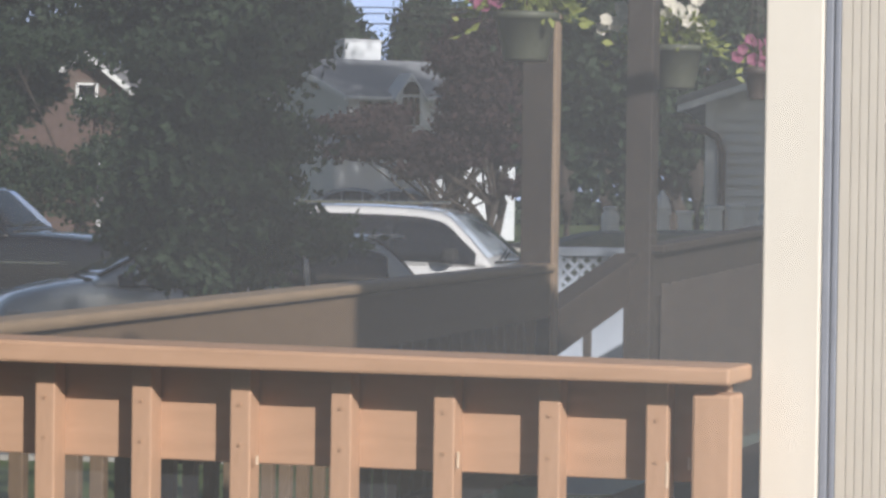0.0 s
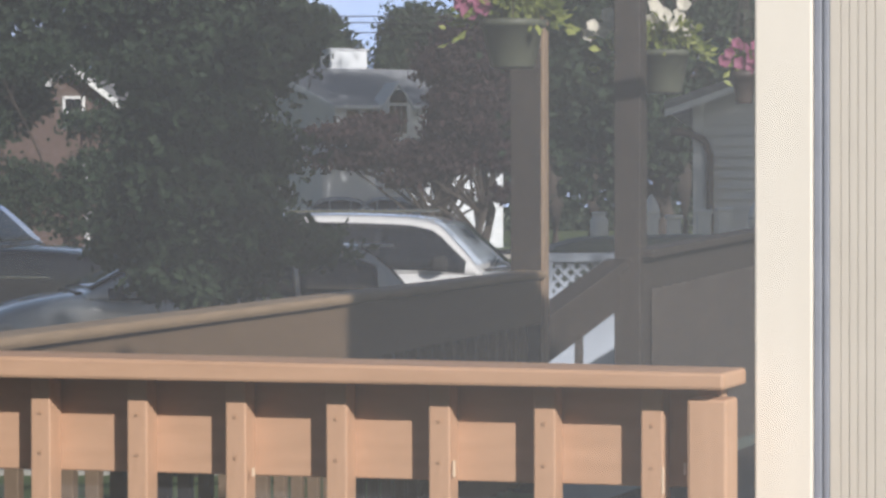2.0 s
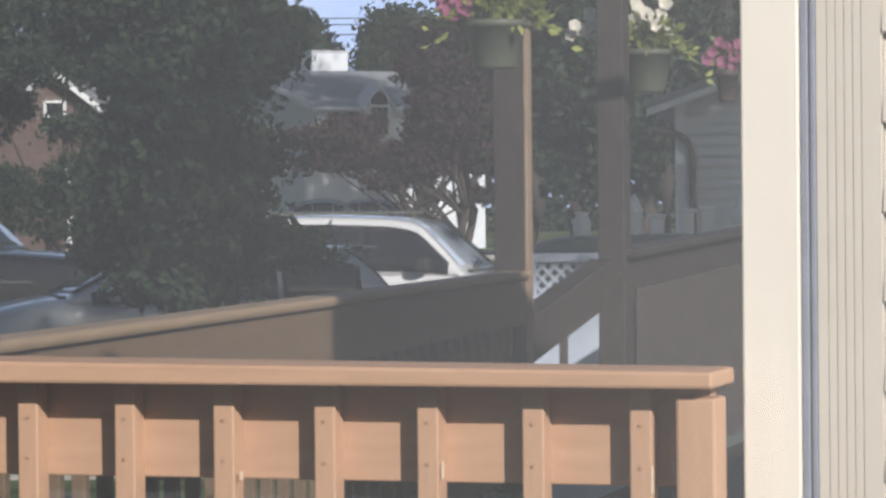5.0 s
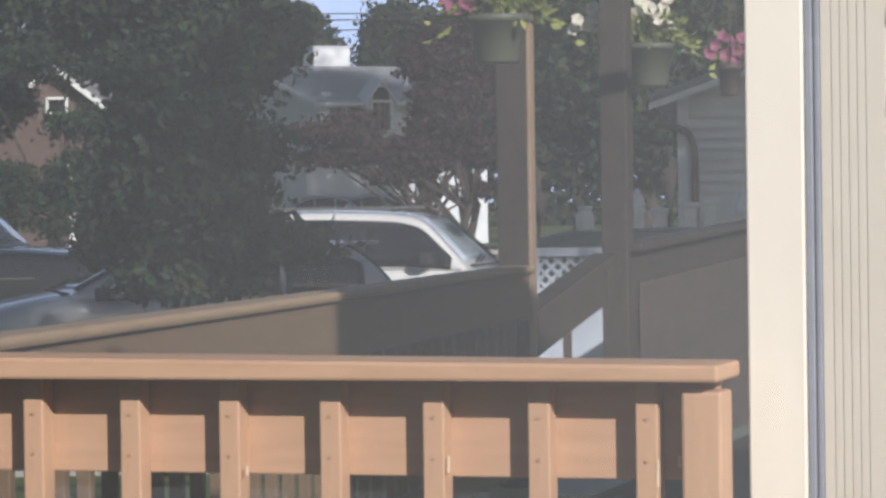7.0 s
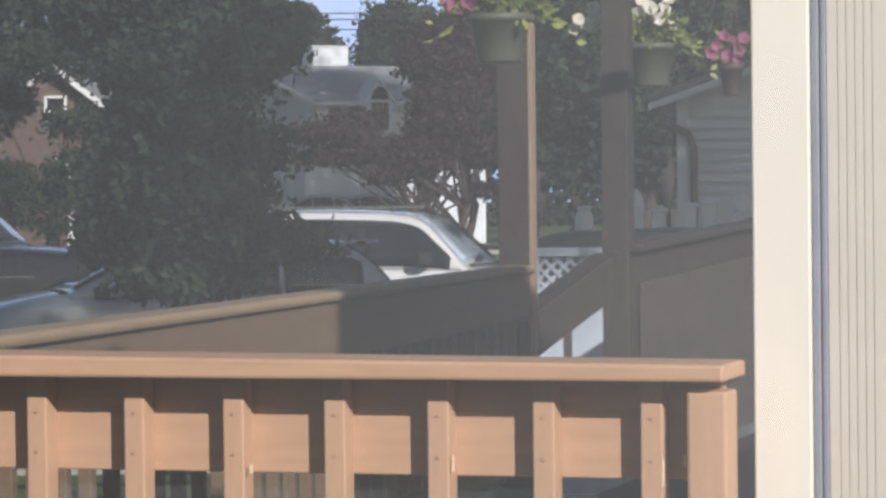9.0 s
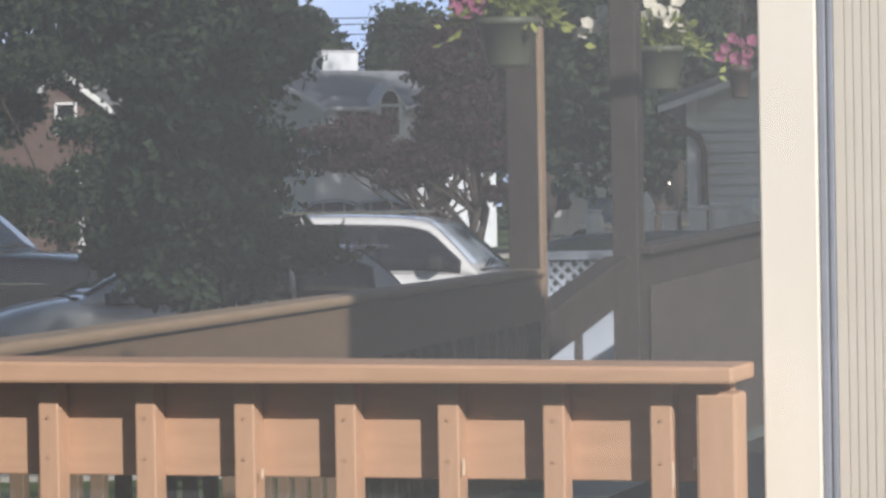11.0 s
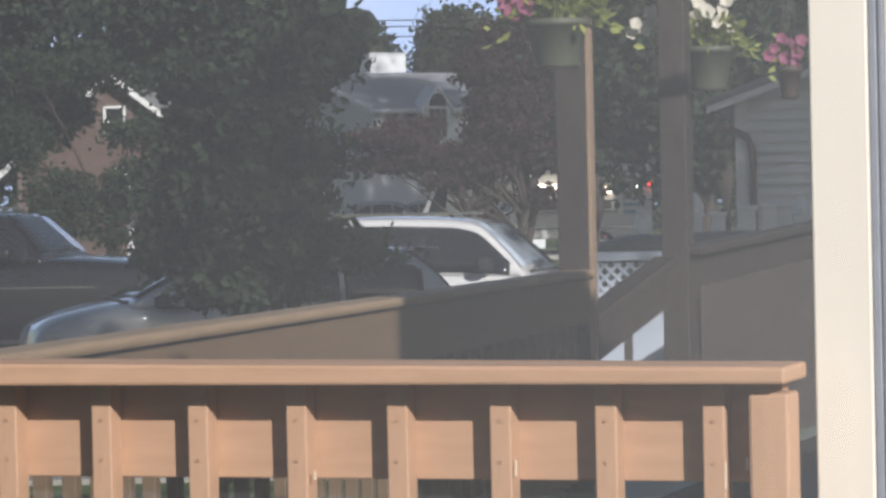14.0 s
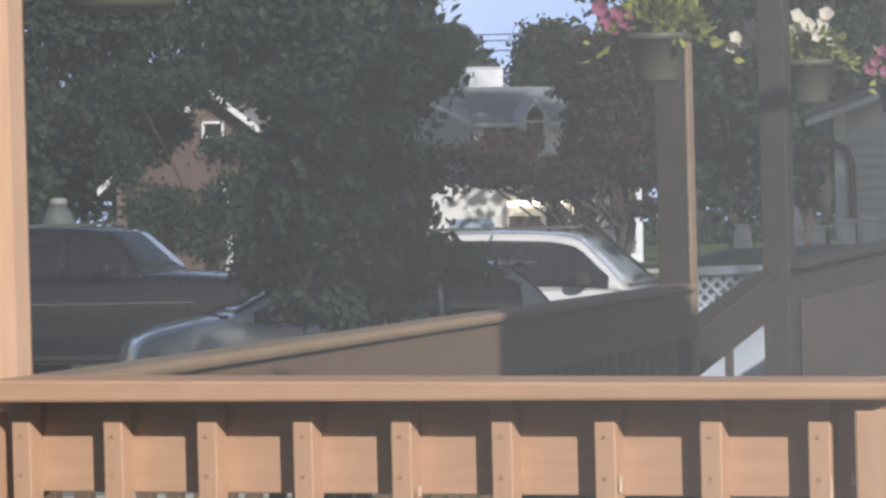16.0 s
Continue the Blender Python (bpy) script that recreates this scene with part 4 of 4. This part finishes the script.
tagged(new("far_woods", hm), "dense green trees and shrubs behind the far houses", "woods", kind="stuff")

# ---- far houses ----
fh = thing("white_house", pose(-4.06, 108, 0, 0, 0, 32), "white two-storey house with grey shingle roof and chimney", "house")
EV, RD, HD = 5.1, 6.42, 4.36
bm = bmesh.new()
loft([[(0, 0, 0), (0, 2 * HD, 0), (0, 2 * HD, EV), (0, HD, RD - 0.1), (0, 0, EV)], [(7, 0, 0), (7, 2 * HD, 0), (7, 2 * HD, EV), (7, HD, RD - 0.1), (7, 0, EV)]], bm)
part("wall", bm, PALE_SIDING, fh)
rf = bmesh.new()
for y0 in (-0.35, 2 * HD + 0.35):
    loft([[(-0.3, y0, EV - 0.13), (-0.3, HD, RD), (-0.3, HD, RD + 0.14), (-0.3, y0, EV)], [(7.2, y0, EV - 0.13), (7.2, HD, RD), (7.2, HD, RD + 0.14), (7.2, y0, EV)]], rf)
part("roof", rf, SHINGLE_PALE, fh)
for y0 in (-0.37, 2 * HD + 0.37):
    part("rake_board", loft([[(-0.36, y0, EV - 0.22), (-0.36, HD, RD - 0.1), (-0.36, HD, RD + 0.1), (-0.36, y0, EV - 0.02)], [(-0.31, y0, EV - 0.22), (-0.31, HD, RD - 0.1), (-0.31, HD, RD + 0.1), (-0.31, y0, EV - 0.02)]], bmesh.new()), PALE_SIDING, fh)
part("gutter", boxm(-0.3, 7.2, -0.45, -0.36, EV - 0.16, EV - 0.04, bevel=0.02), PALE_SIDING, fh)
ch = part("chimney", boxm(2.50, 4.05, HD + 0.3, HD + 1.1, 5.6, 7.26, bevel=0.03), PALE_SIDING, fh, "broad white-painted chimney")
part("chimney_cap", boxm(2.45, 4.10, HD + 0.22, HD + 1.18, 7.26, 7.31, bevel=0.02), PALE_SIDING, ch)
# small gable with the arched window
gb = part("gable", prism(bmesh.new(), [(1.98, 3.0), (3.12, 3.0), (3.12, 5.05), (2.55, 5.78), (1.98, 5.05)], -0.5, 0.05), PALE_SIDING, fh)
for sx in (-1, 1):
    part("gable_trim", prism(bmesh.new(), [(2.55, 5.80), (2.55 + sx * 0.68, 4.93), (2.55 + sx * 0.68, 5.03), (2.55, 5.90)], -0.62, 0.3), PALE_SIDING, gb)
w = part("arched_window", prism(bmesh.new(), [(2.12, 4.0), (2.98, 4.0), (2.98, 5.1)] + [(2.55 + 0.43 * math.cos(a), 5.1 + 0.6 * math.sin(a)) for a in [math.pi * k / 10 for k in range(1, 10)]] + [(2.12, 5.1)], -0.56, -0.505), PALE_SIDING, fh)
part("pane", prism(bmesh.new(), [(2.2 + 0.70, 5.16)] + [(2.55 + 0.35 * math.cos(a), 5.16 + 0.46 * math.sin(a)) for a in [math.pi * k / 10 for k in range(1, 10)]] + [(2.2, 5.16)], -0.59, -0.565), GLASS, w)
for k in range(3):
    part("pane", boxm(2.2 + 0.245 * k, 2.41 + 0.245 * k, -0.59, -0.565, 4.08, 5.06), GLASS, w)
for o in (gb, w):
    o.location.x = -0.32
for x in (0.35, 1.1):
    w = part("window", boxm(x, x + 0.62, -0.06, -0.003, 4.15, 4.95), PALE_SIDING, fh)
    part("pane", boxm(x + 0.06, x + 0.56, -0.09, -0.065, 4.57, 4.89), GLASS, w)
    part("pane", boxm(x + 0.06, x + 0.56, -0.09, -0.065, 4.21, 4.53), GLASS, w)
part("lower_roof", loft([[(-2.6, -3.6, 3.02), (-0.1, -3.6, 3.02), (-0.1, -3.6, 3.14), (-2.6, -3.6, 3.14)], [(-2.6, 1.0, 4.3), (1.2, -0.05, 4.0), (1.2, -0.05, 4.12), (-2.6, 1.0, 4.42)]], bmesh.new()), SHINGLE_PALE, fh)
part("wing_wall", boxm(-2.4, 0.95, -3.3, -0.01, 0, 3.0), PALE_SIDING, fh)
part("wing_trim", boxm(0.93, 1.03, -3.36, -3.2, 0, 3.0), PALE_SIDING, fh)
w = part("wing_window", boxm(-0.05, 0.62, -3.36, -3.303, 2.08, 2.48), PALE_SIDING, fh)
for k in range(3):
    part("pane", boxm(0.0 + 0.2 * k, 0.17 + 0.2 * k, -3.39, -3.365, 2.13, 2.43), GLASS, w)
part("door", boxm(1.06, 1.5, -0.08, -0.01, 0, 2.9), GLASS, fh, "dark doorway beside the wing")
part("vent_pipe", lathe(bmesh.new(), [(0.06, 3.6), (0.06, 4.65)], 8, m=pose(-0.7, -1.2, 0)), BROWN, fh)

for o in fh.children:
    for f in o.data.polygons:
        f.use_smooth = False

bh = thing("brick_house", pose(0, 0, 0), "red-brick gabled house with white trim", "house")
part("wall", prism(bmesh.new(), [(-11.6, 0), (-6.6, 0), (-6.6, 2.9), (-9.25, 5.0), (-11.6, 2.9)], 75.1, 84), MORTAR, bh)
rfb = bmesh.new()
prism(rfb, [(-9.25, 5.0), (-6.2, 2.6), (-6.2, 2.75), (-9.25, 5.15), (-12.0, 2.75), (-12.0, 2.6)], 74.7, 84)
part("roof", rfb, SHINGLE, bh)
for s, xe in ((1, -6.2), (-1, -12.0)):
    part("rake_board", prism(bmesh.new(), [(-9.25, 5.0), (-9.25, 5.17), (xe, 2.77), (xe, 2.60)], 74.6, 74.69), WHITE, bh)
w = part("window", boxm(-9.46, -8.92, 75.02, 75.1, 3.58, 4.36), WHITE, bh)
part("pane", boxm(-9.38, -9.0, 74.99, 75.015, 4.0, 4.3), GLASS, w)
part("pane", boxm(-9.38, -9.0, 74.99, 75.015, 3.64, 3.95), GLASS, w)
part("porch_beam", boxm(-9.1, -8.2, 73.6, 73.8, 2.65, 2.85, bevel=0.02), WHITE, bh)
part("porch_column", lathe(bmesh.new(), [(0.12, 0), (0.12, 0.1), (0.09, 0.15), (0.08, 2.5), (0.12, 2.6), (0.12, 2.65)], 14, m=pose(-8.7, 73.7, 0)), WHITE, bh)
part("porch_column", lathe(bmesh.new(), [(0.12, 0), (0.12, 0.1), (0.09, 0.15), (0.08, 2.5), (0.12, 2.6), (0.12, 2.65)], 14, m=pose(-7.4, 73.7, 0)), WHITE, bh)
part("downspout", bar(-11.45, 75.0, 0.2, -11.45, 75.0, 3.2, 0.09, 0.09), WHITE, bh)


def laid_bricks():
    brick = mesh("brick", boxm(-0.1, 0.1, 0, 0.03, -0.029, 0.029), BRICK)
    rest = bmesh.new()
    made = 0
    for r in range(62):
        z = 0.12 + 0.078 * r
        half = 2.3 if z < 2.85 else max(0.0, (4.95 - z) / 2.1 * 2.3)
        k = -int(half / 0.215)
        while k * 0.215 <= half:
            x = -9.2 + k * 0.215 + (0.107 if r % 2 else 0)
            k += 1
            if -9.6 < x < -8.78 and 3.5 < z < 4.45:
                continue
            if 3.05 < z < 4.8 and -10.3 < x < -8.3 and made < 290:
                o = part("brick", brick, BRICK, bh)
                o.location = (x, 75.075, z)
                made += 1
            else:
                box(rest, x - 0.1, x + 0.1, 75.075, 75.105, z - 0.029, z + 0.029)
    o = part("brickwork", rest, BRICK, bh)
    tagged(o, kind="stuff")


# ---- wires ----
for z, dz in ((9.1, -0.25), (8.85, -0.2), (8.45, -0.1)):
    bm = bmesh.new()
    tube(bm, [(-60 + 10 * k, 125, z + dz * math.sin(k * 0.6) * 0.3 + 0.4 * abs(k - 6) / 6) for k in range(13)], 0.025, 5)
    solid("power_line", bm, BLACK, "thin black power line across the street", "wire")

for x in (-60, 60):
    up = thing("utility_pole", pose(x, 125.0, 0), "weathered wooden utility pole carrying power lines", "utility pole", "utility poles")
    part("pole", lathe(bmesh.new(), [(0.16, 0), (0.12, 9.9)], 12), BARK, up)
    part("crossarm", boxm(-0.06, 0.06, -0.8, 0.8, 8.3, 8.45, bevel=0.01), BARK, up)
    part("crossarm", boxm(-0.06, 0.06, -0.8, 0.8, 9.3, 9.42, bevel=0.01), BARK, up)
orn = thing("garden_ornament", pose(-7.84, 45.0, 0), "grey-green bell-shaped garden ornament with a pale cap", "garden ornament")
part("bell", lathe(bmesh.new(), [(0.30, 0), (0.30, 1.75), (0.27, 1.95), (0.20, 2.12), (0.12, 2.24)], 18), TARP, orn)
part("cap", lathe(bmesh.new(), [(0.10, 2.24), (0.14, 2.27), (0.13, 2.33), (0.11, 2.345), (0.02, 2.35)], 14), CONCRETE, orn, "pale cap")

# ---- moving truck ----
truck = thing("ice_cream_truck", pose(0, 97.5, 0), "white ice cream truck with a lit serving window", "truck")
TL = 7.35


def truck_parts():
    # nose at x = 0, tail at x = TL
    bm = bmesh.new()
    prism(bm, [(0.75, 0.55), (TL, 0.55), (TL, 2.75), (TL - 0.08, 2.85), (1.2, 2.85), (1.05, 2.75)], -1.05, 1.05, bevel=0.05)
    part("box_body", bm, CAR_W, truck)
    bm = bmesh.new()
    prism(bm, [(0.0, 0.55), (1.0, 0.55), (1.1, 2.6), (0.62, 2.5), (0.12, 1.35), (0.0, 1.2)], -0.95, 0.95, bevel=0.05)
    part("cab", bm, CAR_W, truck)
    bm = bmesh.new()
    prism(bm, [(0.13, 1.42), (0.58, 2.42), (0.55, 2.44), (0.10, 1.44)], -0.85, 0.85)
    part("windscreen", bm, GLASS, truck)
    bm = bmesh.new()
    prism(bm, [(0.3, 1.4), (0.95, 1.4), (1.0, 2.3), (0.68, 2.3)], -0.975, -0.952)
    part("cab_window", bm, GLASS, truck)
    part("bumper", boxm(-0.12, 0.9, -1.0, 1.0, 0.38, 0.60, bevel=0.04), CHROME, truck, "metal bumper")
    win = part("serving_window", boxm(3.3, 6.2, -1.06, -1.045, 1.45, 2.32), LIT, truck, "lit serving window")
    for x in (3.3, 4.45, 5.30, 6.14):
        part("mullion", boxm(x, x + 0.06, -1.085, -1.061, 1.45, 2.32), CAR_W, win)
    part("shelf", boxm(3.4, 4.4, -1.08, -1.062, 1.45, 1.80), BROWN, win)
    part("shelf", boxm(4.55, 5.25, -1.08, -1.062, 1.45, 2.0), BLACK, win)
    part("shelf", boxm(5.40, 6.1, -1.08, -1.062, 1.45, 1.75), BROWN, win)
    part("window_light", boxm(3.40, 4.42, -1.13, -1.09, 2.14, 2.25, bevel=0.01), TUBE, win, "glowing fluorescent strip")
    part("window_light", boxm(5.42, 6.08, -1.13, -1.09, 1.96, 2.12, bevel=0.01), TUBE, win, "glowing fluorescent strip")
    for x in (4.62, 5.05):
        part("small_light", boxm(x, x + 0.14, -1.13, -1.09, 2.14, 2.22, bevel=0.01), TUBE, win, "small glowing lamp")
    part("counter", boxm(3.2, 6.3, -1.3, -1.05, 1.36, 1.42, bevel=0.01), CHROME, win)
    part("awning", boxm(3.1, 6.4, -1.6, -1.05, 2.58, 2.64, bevel=0.01), CAR_W, win)
    part("picture_panel", boxm(1.5, 2.9, -1.062, -1.051, 0.95, 1.75), BLUEPANEL, truck, "faded picture panel")
    for k in range(3):
        part("lettering", boxm(6.45, 7.15 - 0.15 * k, -1.066, -1.052, 1.75 - 0.22 * k, 1.87 - 0.22 * k), BLUEPANEL, truck, "unreadable blue lettering")
    part("side_moulding", boxm(1.2, TL, -1.075, -1.052, 0.84, 0.92), CHROME, truck)
    part("beacon", boxm(TL - 0.12, TL + 0.06, -1.12, -0.92, 2.10, 2.28, bevel=0.03), RED_GLOW, truck, "red lit lamp")
    part("marker_lamp", boxm(TL - 0.50, TL - 0.36, -1.10, -1.051, 2.12, 2.26, bevel=0.02), TUBE, truck, "small white lamp")
    for x in (1.35, TL - 1.6):
        for s in (-1, 1):
            w = part("wheel", lathe(bmesh.new(), [(0.25, -0.12), (0.38, -0.11), (0.40, -0.06), (0.40, 0.06), (0.38, 0.11), (0.25, 0.12)], 20), BLACK, truck)
            w.matrix_basis = pose(x, s * 0.98, 0.40, 90, 0, 0)
            WHEELS.append((w, x, s * 0.98))
            part("rim", lathe(bmesh.new(), [(0.05, -0.13), (0.22, -0.125), (0.25, 0.125), (0.05, 0.13)], 16), CHROME, w)


WHEELS = []
truck_parts()


def motions():
    # the nose of the truck goes from right to left along the street
    rows = []
    for k in range(17):
        rows.append((float(k), pose(2.98 + 1.786 * (11.0 - k), 97.5, 0.0)))
    walk(truck, rows)
    # its wheels roll: 1.786 m/s on a radius of 0.40 m
    for w, x, y in WHEELS:
        walk(w, [(0.25 * k, pose(x, y, 0.40, 90, 0, 0) @ pose(0, 0, 0, 0, 0, 63.96 * k)) for k in range(65)])


laid_bricks()
motions()
